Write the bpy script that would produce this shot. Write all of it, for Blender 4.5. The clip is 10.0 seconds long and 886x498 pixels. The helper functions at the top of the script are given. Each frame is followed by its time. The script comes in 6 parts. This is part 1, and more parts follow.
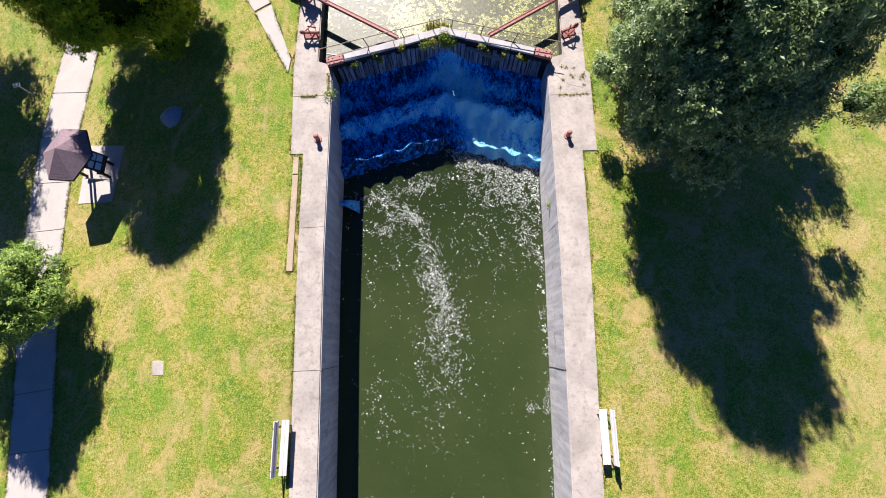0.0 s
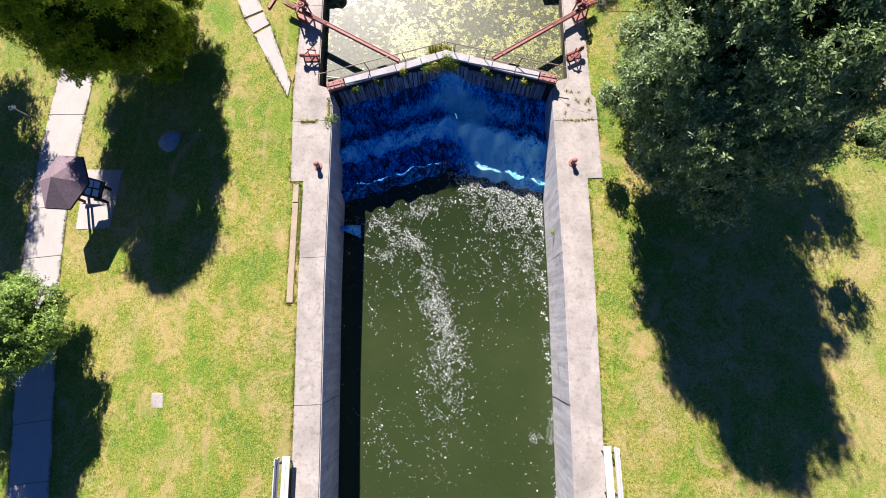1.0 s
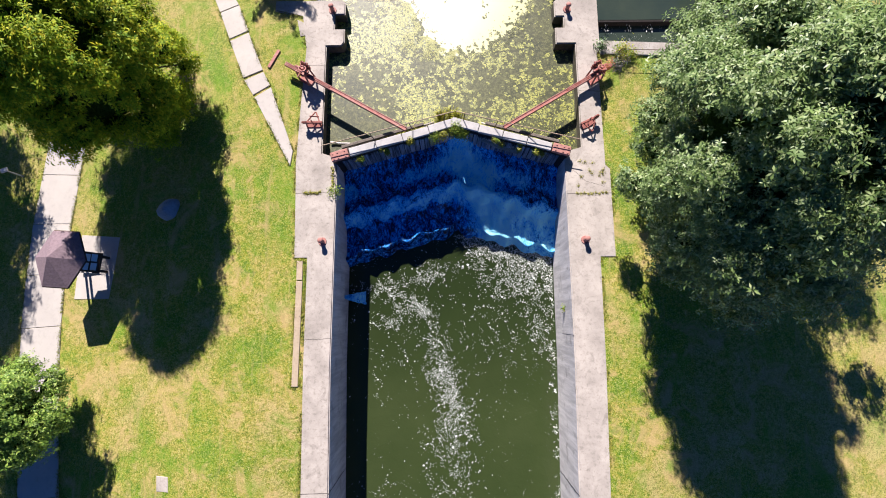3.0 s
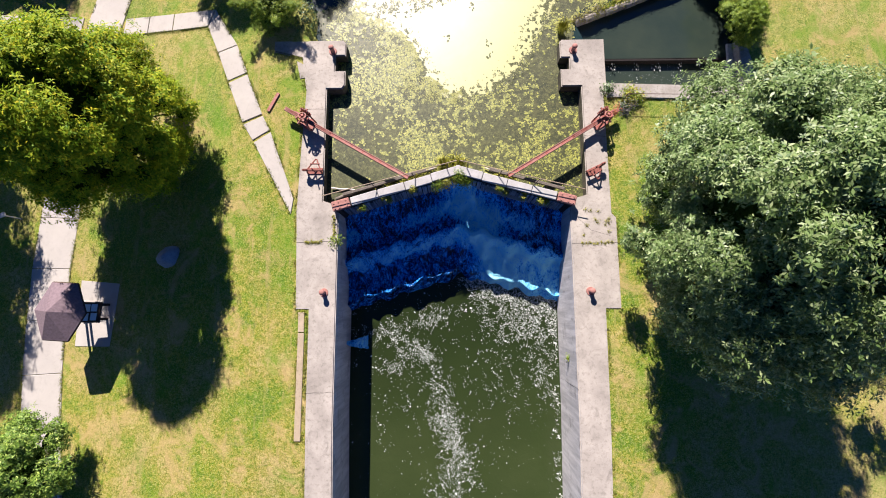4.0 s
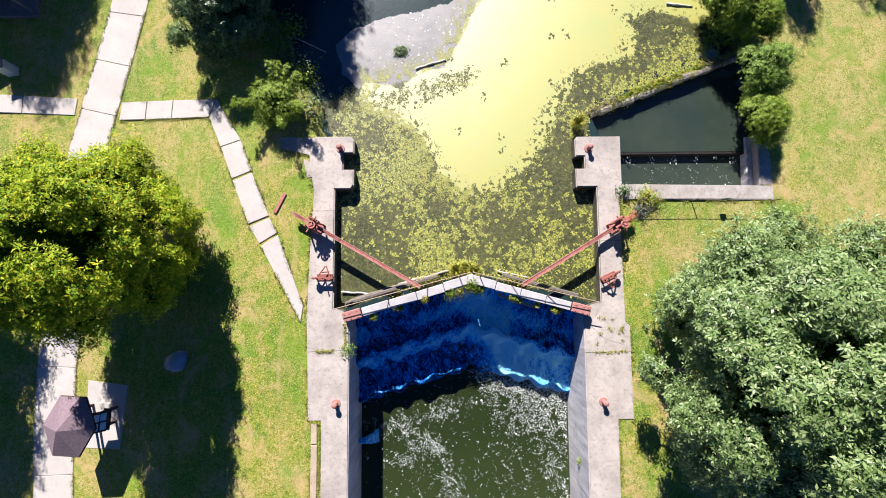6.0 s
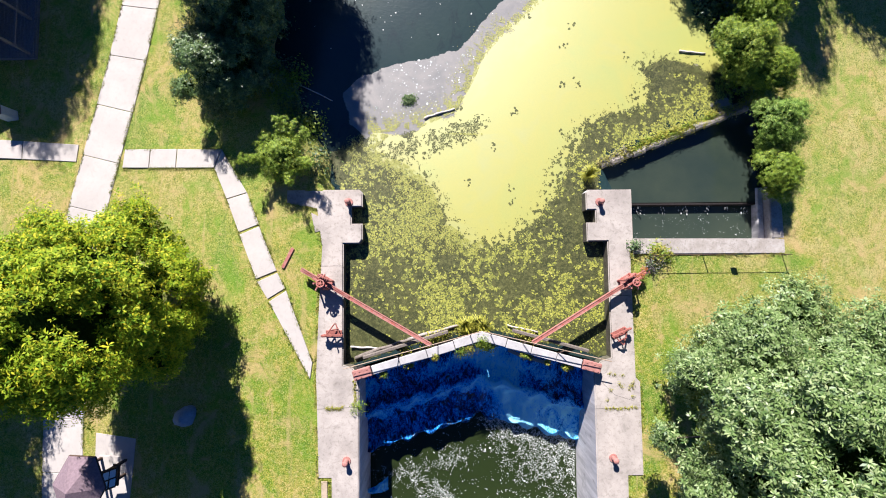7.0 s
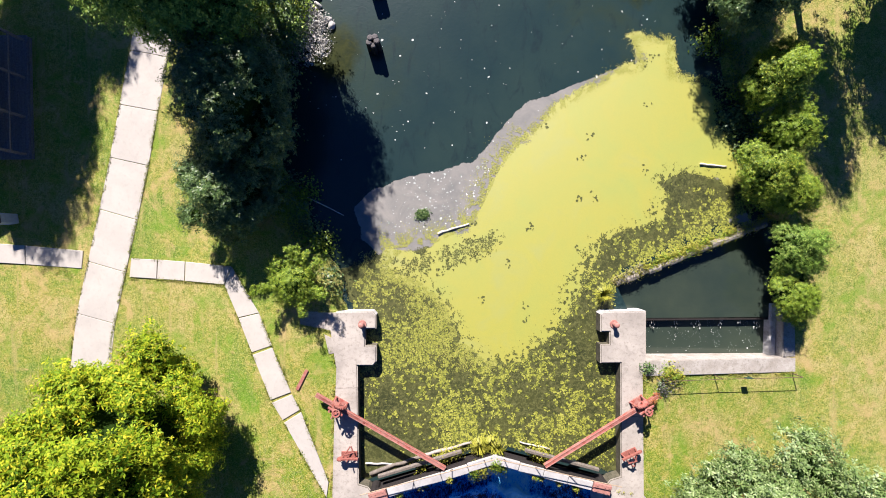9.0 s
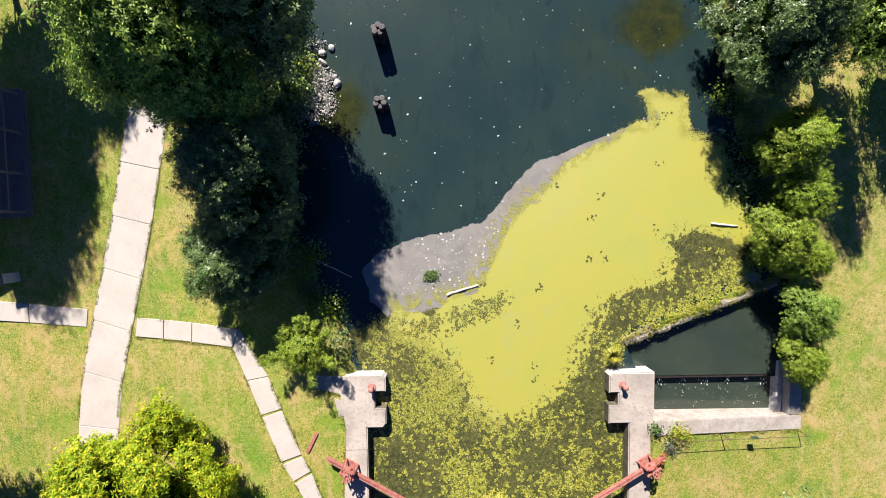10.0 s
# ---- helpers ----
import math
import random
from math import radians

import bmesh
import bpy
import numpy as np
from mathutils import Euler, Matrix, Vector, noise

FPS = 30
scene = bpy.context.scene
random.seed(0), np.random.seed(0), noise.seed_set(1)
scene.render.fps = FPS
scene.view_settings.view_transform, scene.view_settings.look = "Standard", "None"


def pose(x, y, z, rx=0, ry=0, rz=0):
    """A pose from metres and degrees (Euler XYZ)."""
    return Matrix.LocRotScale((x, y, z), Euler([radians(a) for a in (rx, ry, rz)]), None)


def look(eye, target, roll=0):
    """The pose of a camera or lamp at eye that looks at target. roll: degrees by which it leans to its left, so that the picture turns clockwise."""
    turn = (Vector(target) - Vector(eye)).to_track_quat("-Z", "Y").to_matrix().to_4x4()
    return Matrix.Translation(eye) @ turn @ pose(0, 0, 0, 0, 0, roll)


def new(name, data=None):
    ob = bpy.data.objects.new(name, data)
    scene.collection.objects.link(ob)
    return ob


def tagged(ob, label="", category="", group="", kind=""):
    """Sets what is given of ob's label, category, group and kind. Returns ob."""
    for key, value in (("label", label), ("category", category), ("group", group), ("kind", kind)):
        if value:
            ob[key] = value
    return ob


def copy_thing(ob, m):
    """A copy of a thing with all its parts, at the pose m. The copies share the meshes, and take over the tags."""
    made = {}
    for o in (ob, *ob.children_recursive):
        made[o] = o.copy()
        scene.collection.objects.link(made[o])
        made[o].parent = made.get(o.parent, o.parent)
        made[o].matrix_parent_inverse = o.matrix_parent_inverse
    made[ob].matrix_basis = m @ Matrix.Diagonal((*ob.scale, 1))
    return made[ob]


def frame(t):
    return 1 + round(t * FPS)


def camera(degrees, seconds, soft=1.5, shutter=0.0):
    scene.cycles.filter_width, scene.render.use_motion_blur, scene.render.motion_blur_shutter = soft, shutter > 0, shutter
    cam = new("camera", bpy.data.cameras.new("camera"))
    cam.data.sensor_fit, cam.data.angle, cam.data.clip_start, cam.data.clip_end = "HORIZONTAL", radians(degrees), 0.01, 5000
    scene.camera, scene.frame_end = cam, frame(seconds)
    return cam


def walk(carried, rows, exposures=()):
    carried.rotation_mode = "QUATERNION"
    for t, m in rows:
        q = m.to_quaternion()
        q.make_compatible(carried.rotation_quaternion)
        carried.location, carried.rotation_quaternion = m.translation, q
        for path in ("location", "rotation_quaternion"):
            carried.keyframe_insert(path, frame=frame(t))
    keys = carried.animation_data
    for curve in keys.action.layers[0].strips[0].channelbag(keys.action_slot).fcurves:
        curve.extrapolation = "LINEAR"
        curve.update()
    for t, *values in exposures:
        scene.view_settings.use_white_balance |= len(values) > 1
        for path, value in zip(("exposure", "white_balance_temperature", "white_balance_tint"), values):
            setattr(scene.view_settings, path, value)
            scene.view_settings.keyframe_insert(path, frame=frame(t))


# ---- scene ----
cam = camera(92.0, 10.0, soft=1.0)
PATH = [
    (0.0, 0.190, -1.000, 19.376, -0.663, -77.907, 0.509),
    (0.5, 0.190, -0.201, 19.383, -0.537, -78.234, 0.571),
    (1.0, 0.143, 0.701, 19.410, -0.550, -78.649, 0.621),
    (1.5, 0.063, 1.640, 19.450, -0.638, -79.193, 0.661),
    (2.0, -0.047, 2.762, 19.513, -0.487, -79.817, 0.589),
    (2.5, -0.150, 3.998, 19.595, -0.296, -80.521, 0.538),
    (4.0, -0.237, 8.107, 19.779, -0.289, -82.412, 0.827),
    (4.5, -0.377, 9.604, 19.868, -0.138, -83.178, 0.815),
    (5.0, -0.557, 11.134, 19.993, -0.136, -84.041, 0.628),
    (5.5, -0.750, 12.712, 20.093, -0.311, -84.800, 0.402),
    (7.0, -1.552, 17.283, 20.182, -0.571, -86.684, -0.125),
    (7.5, -1.790, 19.038, 20.225, -0.450, -87.636, -0.275),
    (8.0, -1.953, 20.868, 20.253, -0.376, -88.772, -0.360),
    (8.5, -2.117, 22.747, 20.228, -0.380, -89.862, -0.448),
    (9.0, -2.321, 24.574, 20.163, -0.414, -90.942, -0.584),
    (9.5, -2.569, 26.443, 20.033, -0.517, -92.051, -0.754),
    (10.0, -2.850, 28.331, 19.846, -0.616, -93.179, -0.978),
]
# seconds, x, y, z, yaw, pitch, roll
walk(cam, [(t, pose(x, y, z, 90 + pitch, roll, yaw)) for t, x, y, z, yaw, pitch, roll in PATH],
     exposures=[(0.0, 1.47, 5180, 15), (2.0, 1.49, 5130, 15), (4.0, 1.34, 5280, 15), (5.5, 1.44, 5130, 14), (8.0, 1.50, 5030, 14), (10.0, 1.43, 5380, 13)])
# ---------------------------------------------------------------- light
SUN_DIR = Vector((-0.36, 1.36, 1.0)).normalized()
world = bpy.data.worlds.new("sky")
scene.world = world
world.use_nodes = True
wn = world.node_tree
sky = wn.nodes.new("ShaderNodeTexSky")
sky.sky_type = 'NISHITA'
sky.sun_disc = False
sky.sun_elevation = math.asin(SUN_DIR.z)
sky.sun_rotation = math.atan2(SUN_DIR.x, SUN_DIR.y)
sky.air_density, sky.dust_density, sky.ozone_density = 0.7, 0.0, 10.0
sky.altitude = 6000
wn.links.new(sky.outputs[0], wn.nodes["Background"].inputs[0])
wn.nodes["Background"].inputs[1].default_value = 0.05
sun = new("sun", bpy.data.lights.new("sun", 'SUN'))
sun.data.energy, sun.data.angle, sun.data.color = 5.0, radians(0.5), (1.0, 0.81, 0.60)
sun.matrix_world = look((0, 0, 60), Vector((0, 0, 60)) - SUN_DIR)

# ---------------------------------------------------------------- materials
UP_Z, LOW_Z, POOL_Z, BASIN_Z = -0.6, -3.2, -0.95, -1.25          # levels of the four waters


class Nodes:
    """A node material in short calls."""
    def __init__(self, name):
        self.m = bpy.data.materials.new(name)
        self.m.use_nodes = True
        self.t = self.m.node_tree
        self.b = self.t.nodes["Principled BSDF"]
        self.co = self.t.nodes.new("ShaderNodeNewGeometry").outputs["Position"]

    def put(self, sock, v):
        if hasattr(v, "links"):
            self.t.links.new(v, sock)
        else:
            sock.default_value = v

    def noise(self, scale, detail=4.0, rough=0.55, distort=0.0, co=None):
        n = self.t.nodes.new("ShaderNodeTexNoise")
        n.inputs["Scale"].default_value, n.inputs["Detail"].default_value = scale, detail
        n.inputs["Roughness"].default_value, n.inputs["Distortion"].default_value = rough, distort
        self.t.links.new(co or self.co, n.inputs["Vector"])
        return n.outputs["Fac"]

    def stretch(self, sx, sy, sz, co=None):
        n = self.t.nodes.new("ShaderNodeMapping")
        n.inputs["Scale"].default_value = (sx, sy, sz)
        self.t.links.new(co or self.co, n.inputs["Vector"])
        return n.outputs[0]

    def ramp(self, fac, *stops):
        n = self.t.nodes.new("ShaderNodeValToRGB")
        e = n.color_ramp.elements
        while len(e) < len(stops):
            e.new(0.5)
        for el, (p, c) in zip(e, stops):
            el.position = p
            el.color = (c, c, c, 1) if isinstance(c, (int, float)) else (*c, 1)
        self.t.links.new(fac, n.inputs[0])
        return n.outputs[0]

    def mix(self, fac, a, b, how='MIX'):
        n = self.t.nodes.new("ShaderNodeMix")
        n.data_type, n.blend_type = 'RGBA', how
        for k, v in ((0, fac), (6, a), (7, b)):
            if not hasattr(v, "links") and k > 0:
                v = (*v, 1) if not isinstance(v, (int, float)) else (v, v, v, 1)
            self.put(n.inputs[k], v)
        return n.outputs[2]

    def maths(self, how, a, b=0.0):
        n = self.t.nodes.new("ShaderNodeMath")
        n.operation = how
        self.put(n.inputs[0], a)
        self.put(n.inputs[1], b)
        return n.outputs[0]

    def rand(self):
        return self.t.nodes.new("ShaderNodeObjectInfo").outputs["Random"]

    def island(self):
        return self.t.nodes.new("ShaderNodeNewGeometry").outputs["Random Per Island"]

    def bump(self, h, strength=0.3, dist=0.02):
        n = self.t.nodes.new("ShaderNodeBump")
        n.inputs["Strength"].default_value, n.inputs["Distance"].default_value = strength, dist
        self.t.links.new(h, n.inputs["Height"])
        self.t.links.new(n.outputs[0], self.b.inputs["Normal"])
        return self

    def done(self, colour, rough=0.8, metal=0.0, spec=0.4):
        if not hasattr(colour, "links"):
            colour = (*colour, 1)
        self.put(self.b.inputs["Base Color"], colour)
        self.put(self.b.inputs["Roughness"], rough)
        self.b.inputs["Metallic"].default_value = metal
        self.b.inputs["Specular IOR Level"].default_value = spec
        return self.m


def mat_grass():
    n = Nodes("lawn_grass")
    big = n.noise(0.30, 6, 0.62, 0.5)
    mid = n.noise(1.3, 6, 0.7, 0.3)
    fine = n.noise(8.0, 5, 0.75)
    tiny = n.noise(34.0, 3, 0.75)
    blend = n.maths('ADD', n.maths('MULTIPLY', big, 0.62), n.maths('ADD', n.maths('MULTIPLY', mid, 0.30), n.maths('MULTIPLY', fine, 0.34)))
    c = n.ramp(blend, (0.53, (0.118, 0.225, 0.007)), (0.60, (0.232, 0.280, 0.012)), (0.655, (0.360, 0.312, 0.044)), (0.73, (0.490, 0.370, 0.140)))
    c = n.mix(n.ramp(n.noise(0.22, 3, 0.5, 0.2), (0.40, 0.30), (0.55, 0.0)), c, (0.105, 0.200, 0.008))
    c = n.mix(n.ramp(fine, (0.36, 0.55), (0.58, 0.0)), c, (0.070, 0.120, 0.012))
    c = n.mix(n.ramp(tiny, (0.58, 0.0), (0.74, 0.6)), c, (0.44, 0.40, 0.17))
    c = n.mix(n.ramp(tiny, (0.26, 0.7), (0.44, 0.0)), c, (0.050, 0.085, 0.010))
    sep = n.t.nodes.new("ShaderNodeSeparateXYZ")
    n.t.links.new(n.co, sep.inputs[0])
    dry = n.maths('MULTIPLY', n.ramp(n.maths('MULTIPLY', sep.outputs[0], 0.05), (0.55, 0.0), (0.95, 0.55)), n.ramp(mid, (0.35, 0.1), (0.62, 0.8)))
    c = n.mix(dry, c, (0.44, 0.39, 0.14))
    north = n.maths('MULTIPLY', n.ramp(n.maths('MULTIPLY', sep.outputs[1], 0.025), (0.28, 0.0), (0.55, 0.32)), n.ramp(mid, (0.35, 0.35), (0.62, 1.0)))
    c = n.mix(north, c, (0.33, 0.31, 0.11))
    blade = n.noise(17.0, 4, 0.8)
    c = n.mix(n.ramp(blade, (0.52, 0.0), (0.62, 0.75)), c, (0.47, 0.45, 0.15))
    c = n.mix(n.ramp(blade, (0.36, 0.85), (0.48, 0.0)), c, (0.050, 0.100, 0.008))
    tuft_n = n.noise(5.0, 3, 0.6, 0.3)
    c = n.mix(n.ramp(tuft_n, (0.32, 0.5), (0.44, 0.0)), c, (0.060, 0.125, 0.008))
    c = n.mix(n.ramp(tuft_n, (0.60, 0.0), (0.70, 0.4)), c, (0.46, 0.39, 0.17))
    c = n.mix(n.ramp(n.noise(0.62, 7, 0.72, 0.8), (0.52, 0.0), (0.64, 0.7)), c, (0.46, 0.33, 0.14))
    c = n.mix(n.ramp(n.noise(0.48, 6, 0.70, 0.6), (0.36, 0.55), (0.48, 0.0)), c, (0.130, 0.255, 0.010))
    mow = n.noise(1.0, 5, 0.7, 0.1, n.stretch(1.7, 0.16, 0.5))
    c = n.mix(n.ramp(mow, (0.56, 0.0), (0.68, 0.5)), c, (0.40, 0.31, 0.13))
    n.bump(n.mix(0.5, fine, tiny), 1.0, 0.06)
    return n.done(c, 0.9, 0.0, 0.15)


def mat_concrete(name, light, dark, scale=1.0, stain=0.5):
    n = Nodes(name)
    a = n.noise(0.7 * scale, 6, 0.65, 0.4)
    b = n.noise(6.0 * scale, 5, 0.7)
    g = n.noise(60.0, 3, 0.6)
    c = n.mix(n.ramp(a, (0.35, 0.0), (0.68, 1.0)), light, dark)
    c = n.mix(n.ramp(b, (0.52, 0.0), (0.72, stain)), c, (dark[0] * 0.5, dark[1] * 0.5, dark[2] * 0.45))
    st = n.noise(1.9 * scale, 6, 0.72, 0.7)
    c = n.mix(n.ramp(st, (0.55, 0.0), (0.70, stain)), c, (dark[0] * 0.62, dark[1] * 0.62, dark[2] * 0.60))
    c = n.mix(n.ramp(n.noise(22.0, 3, 0.8), (0.62, 0.0), (0.70, stain)), c, (dark[0] * 0.45, dark[1] * 0.45, dark[2] * 0.42))
    c = n.mix(n.ramp(n.maths('FRACT', n.rand()), (0.0, 0.0), (1.0, 0.22)), c, dark)
    n.bump(n.mix(0.5, b, g), 0.35, 0.02)
    return n.done(c, 0.9, 0.0, 0.25)


def mat_wall_face():
    """Old lock concrete with vertical streaks and pale lime runs."""
    n = Nodes("streaked_lock_concrete")
    s = n.noise(1.0, 6, 0.7, 0.2, n.stretch(3.2, 3.2, 0.35))
    a = n.noise(1.3, 6, 0.7, 0.5)
    c = n.mix(n.ramp(s, (0.38, 0.0), (0.62, 1.0)), (0.64, 0.62, 0.60), (0.42, 0.41, 0.40))
    c = n.mix(n.ramp(a, (0.56, 0.0), (0.72, 0.7)), c, (0.16, 0.15, 0.13))
    n.bump(n.mix(0.5, s, a), 0.6, 0.04)
    return n.done(c, 0.9, 0.0, 0.2)


def mat_red_steel():
    n = Nodes("faded_red_steel")
    a = n.noise(5.0, 6, 0.7)
    b = n.noise(40.0, 4, 0.6)
    c = n.mix(n.ramp(a, (0.4, 0.0), (0.65, 1.0)), (0.29, 0.080, 0.058), (0.36, 0.19, 0.155))
    c = n.mix(n.ramp(b, (0.6, 0.0), (0.75, 0.7)), c, (0.14, 0.05, 0.03))
    n.bump(b, 0.3, 0.01)
    return n.done(c, 0.65, 0.0, 0.4)


def mat_wood(name, light, dark):
    n = Nodes(name)
    g = n.noise(3.0, 6, 0.7, 0.6, n.stretch(4, 4, 4))
    f = n.noise(26.0, 4, 0.7)
    c = n.mix(n.ramp(g, (0.35, 0.0), (0.68, 1.0)), light, dark)
    c = n.mix(n.ramp(f, (0.58, 0.0), (0.75, 0.5)), c, (dark[0] * 0.4, dark[1] * 0.4, dark[2] * 0.4))
    n.bump(f, 0.4, 0.02)
    return n.done(c, 0.85, 0.0, 0.2)


def mat_leaf(name, a, b, c3, thin=0.14, rough=0.5, spec=0.3):
    n = Nodes(name)
    r = n.island()
    c = n.ramp(r, (0.0, a), (0.55, b), (1.0, c3))
    c = n.mix(n.ramp(n.noise(0.8, 3, 0.6), (0.4, 0.0), (0.65, 0.6)), c, b)
    m = n.done(c, rough, 0.0, spec)
    tr = n.t.nodes.new("ShaderNodeBsdfTranslucent")
    n.t.links.new(c, tr.inputs[0])
    mx = n.t.nodes.new("ShaderNodeMixShader")
    mx.inputs[0].default_value = thin
    n.t.links.new(n.b.outputs[0], mx.inputs[1])
    n.t.links.new(tr.outputs[0], mx.inputs[2])
    n.t.links.new(mx.outputs[0], n.t.nodes["Material Output"].inputs[0])
    return m


def mat_water(name, deep, shallow, rough=0.06, waves=5.0, strength=0.15, spec=0.5, north_dark=False, weed=False):
    n = Nodes(name)
    c = n.mix(n.ramp(n.noise(0.25, 4, 0.6), (0.35, 0.0), (0.7, 1.0)), deep, shallow)
    if weed:                             # olive weed showing through in soft patches
        c = n.mix(n.ramp(n.noise(0.16, 5, 0.6, 0.5), (0.54, 0.0), (0.70, 0.5)), c, (0.030, 0.040, 0.016))
        c = n.mix(n.ramp(n.noise(0.9, 6, 0.7, 1.2, n.stretch(1.6, 0.5, 1.0)), (0.55, 0.0), (0.68, 0.5)), c, (0.010, 0.016, 0.022))
        for at, reach in (((-7.2, 33.6, UP_Z), 2.9), ((7.4, 37.6, UP_Z), 3.4)):     # weed beds close under the surface
            d = n.t.nodes.new("ShaderNodeVectorMath")
            d.operation = 'DISTANCE'
            n.t.links.new(n.co, d.inputs[0])
            d.inputs[1].default_value = at
            k = n.maths('ADD', n.maths('MULTIPLY', d.outputs["Value"], 1 / reach), n.maths('MULTIPLY', n.noise(0.5, 5, 0.65, 0.5), 0.9))
            c = n.mix(n.ramp(k, (0.70, 0.9), (1.45, 0.0)), c, n.ramp(n.noise(1.3, 5, 0.7, 0.5), (0.35, (0.012, 0.018, 0.004)), (0.65, (0.036, 0.040, 0.004))))
    if north_dark:                            # colour grows darker northwards, towards the gate
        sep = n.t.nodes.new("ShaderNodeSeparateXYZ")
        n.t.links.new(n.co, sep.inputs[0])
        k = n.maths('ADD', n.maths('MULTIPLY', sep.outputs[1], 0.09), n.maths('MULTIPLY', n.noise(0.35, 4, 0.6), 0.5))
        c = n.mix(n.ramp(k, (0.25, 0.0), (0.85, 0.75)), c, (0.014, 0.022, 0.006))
    w = n.noise(waves, 4, 0.6, 0.6)
    n.bump(w, strength, 0.04)
    return n.done(c, rough, 0.0, spec)


def mat_fall():
    """Falling water: torn white aerated strands over dark wet sheets, shade's blue painted in."""
    n = Nodes("falling_water")
    s = n.noise(1.5, 10, 0.72, 1.6, n.stretch(1.3, 0.8, 0.8))
    t = n.noise(5.0, 8, 0.75, 1.2, n.stretch(1.5, 0.7, 0.6))
    air = n.t.nodes.new("ShaderNodeAttribute")
    air.attribute_name = "air"
    sr, tr = n.ramp(s, (0.38, 0.0), (0.62, 1.0)), n.ramp(t, (0.38, 0.0), (0.62, 1.0))
    web = n.noise(2.6, 6, 0.65, 2.4, n.stretch(1.2, 0.8, 0.8))
    lace = n.ramp(n.maths('ABSOLUTE', n.maths('SUBTRACT', web, 0.5)), (0.0, 1.0), (0.09, 0.0))
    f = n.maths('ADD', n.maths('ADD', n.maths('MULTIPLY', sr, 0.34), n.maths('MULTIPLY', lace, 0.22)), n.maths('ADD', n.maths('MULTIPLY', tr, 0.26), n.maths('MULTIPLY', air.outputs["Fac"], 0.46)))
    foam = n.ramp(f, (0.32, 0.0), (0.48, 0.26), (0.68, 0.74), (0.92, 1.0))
    # white foam takes the sky-blue of the gate's shade as colour
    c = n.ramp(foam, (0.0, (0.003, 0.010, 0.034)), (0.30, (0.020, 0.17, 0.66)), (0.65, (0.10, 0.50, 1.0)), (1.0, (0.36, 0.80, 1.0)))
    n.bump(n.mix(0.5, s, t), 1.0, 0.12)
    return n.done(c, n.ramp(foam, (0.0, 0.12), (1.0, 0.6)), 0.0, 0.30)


def mat_wet_board():
    """Wet black boards with pale runs of water and lime."""
    n = Nodes("wet_streaked_boards")
    s = n.noise(1.0, 6, 0.7, 0.1, n.stretch(9.0, 9.0, 0.5))
    c = n.mix(n.ramp(s, (0.42, 0.0), (0.62, 0.9)), (0.045, 0.048, 0.055), (0.46, 0.50, 0.56))
    n.bump(s, 0.4, 0.02)
    return n.done(c, 0.35, 0.0, 0.5)


def mat_plain(name, col, rough=0.7, metal=0.0, vary=0.25, scale=8.0):
    n = Nodes(name)
    f = n.noise(scale, 5, 0.65)
    c = n.mix(n.ramp(f, (0.35, 0.0), (0.7, 1.0)), col, tuple(v * (1 - vary) for v in col))
    n.bump(f, 0.2, 0.01)
    return n.done(c, rough, metal, 0.4)


GRASS = mat_grass()
WALL_TOP = mat_concrete("weathered_wall_concrete", (0.46, 0.415, 0.36), (0.29, 0.26, 0.225), 1.0, 0.6)
WALK = mat_concrete("pale_walk_concrete", (0.475, 0.44, 0.39), (0.40, 0.37, 0.33), 0.8, 0.22)
WALL_FACE = mat_wall_face()
RED = mat_red_steel()
RUST_RED = mat_plain("rusty_red_iron", (0.30, 0.105, 0.078), 0.75, 0.0, 0.5, 11.0)
ALGAE_FACE = mat_concrete("algae_stained_concrete", (0.16, 0.14, 0.10), (0.05, 0.05, 0.03), 1.6, 0.7)
TIMBER = mat_wood("grey_timber", (0.42, 0.38, 0.33), (0.22, 0.19, 0.16))
DARK_TIMBER = mat_wood("wet_dark_timber", (0.035, 0.03, 0.028), (0.015, 0.013, 0.012))
BARK = mat_wood("tree_bark", (0.16, 0.12, 0.09), (0.07, 0.055, 0.04))
FALL = mat_fall()
WET_BOARD = mat_wet_board()
UPPER = mat_water("murky_upper_water", (0.014, 0.030, 0.032), (0.022, 0.040, 0.036), 0.22, 6.0, 0.10, weed=True)
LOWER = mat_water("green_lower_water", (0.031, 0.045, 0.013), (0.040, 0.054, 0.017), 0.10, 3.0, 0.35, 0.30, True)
POOL = mat_water("dark_pool_water", (0.026, 0.038, 0.030), (0.042, 0.054, 0.036), 0.06, 6.0, 0.15)
SILVER_LEAF = mat_leaf("silver_green_leaf", (0.058, 0.116, 0.026), (0.190, 0.275, 0.074), (0.44, 0.51, 0.235), 0.30, 0.45, 0.4)
YELLOW_LEAF = mat_leaf("yellow_green_leaf", (0.080, 0.180, 0.003), (0.270, 0.365, 0.005), (0.62, 0.54, 0.012), 0.30, 0.6, 0.15)
DARK_LEAF = mat_leaf("dark_green_leaf", (0.035, 0.075, 0.018), (0.090, 0.155, 0.038), (0.24, 0.30, 0.085), 0.18, 0.42, 0.5)
BANK_LEAF = mat_leaf("fresh_green_leaf", (0.060, 0.125, 0.014), (0.185, 0.300, 0.036), (0.46, 0.56, 0.10), 0.24, 0.5, 0.3)


# the crown's deep shade is put into this near-black green
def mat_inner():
    n = Nodes("painted_inner_shade")
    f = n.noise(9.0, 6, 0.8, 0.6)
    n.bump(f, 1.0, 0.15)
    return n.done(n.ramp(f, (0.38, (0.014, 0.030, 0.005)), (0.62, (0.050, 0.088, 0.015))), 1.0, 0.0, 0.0)


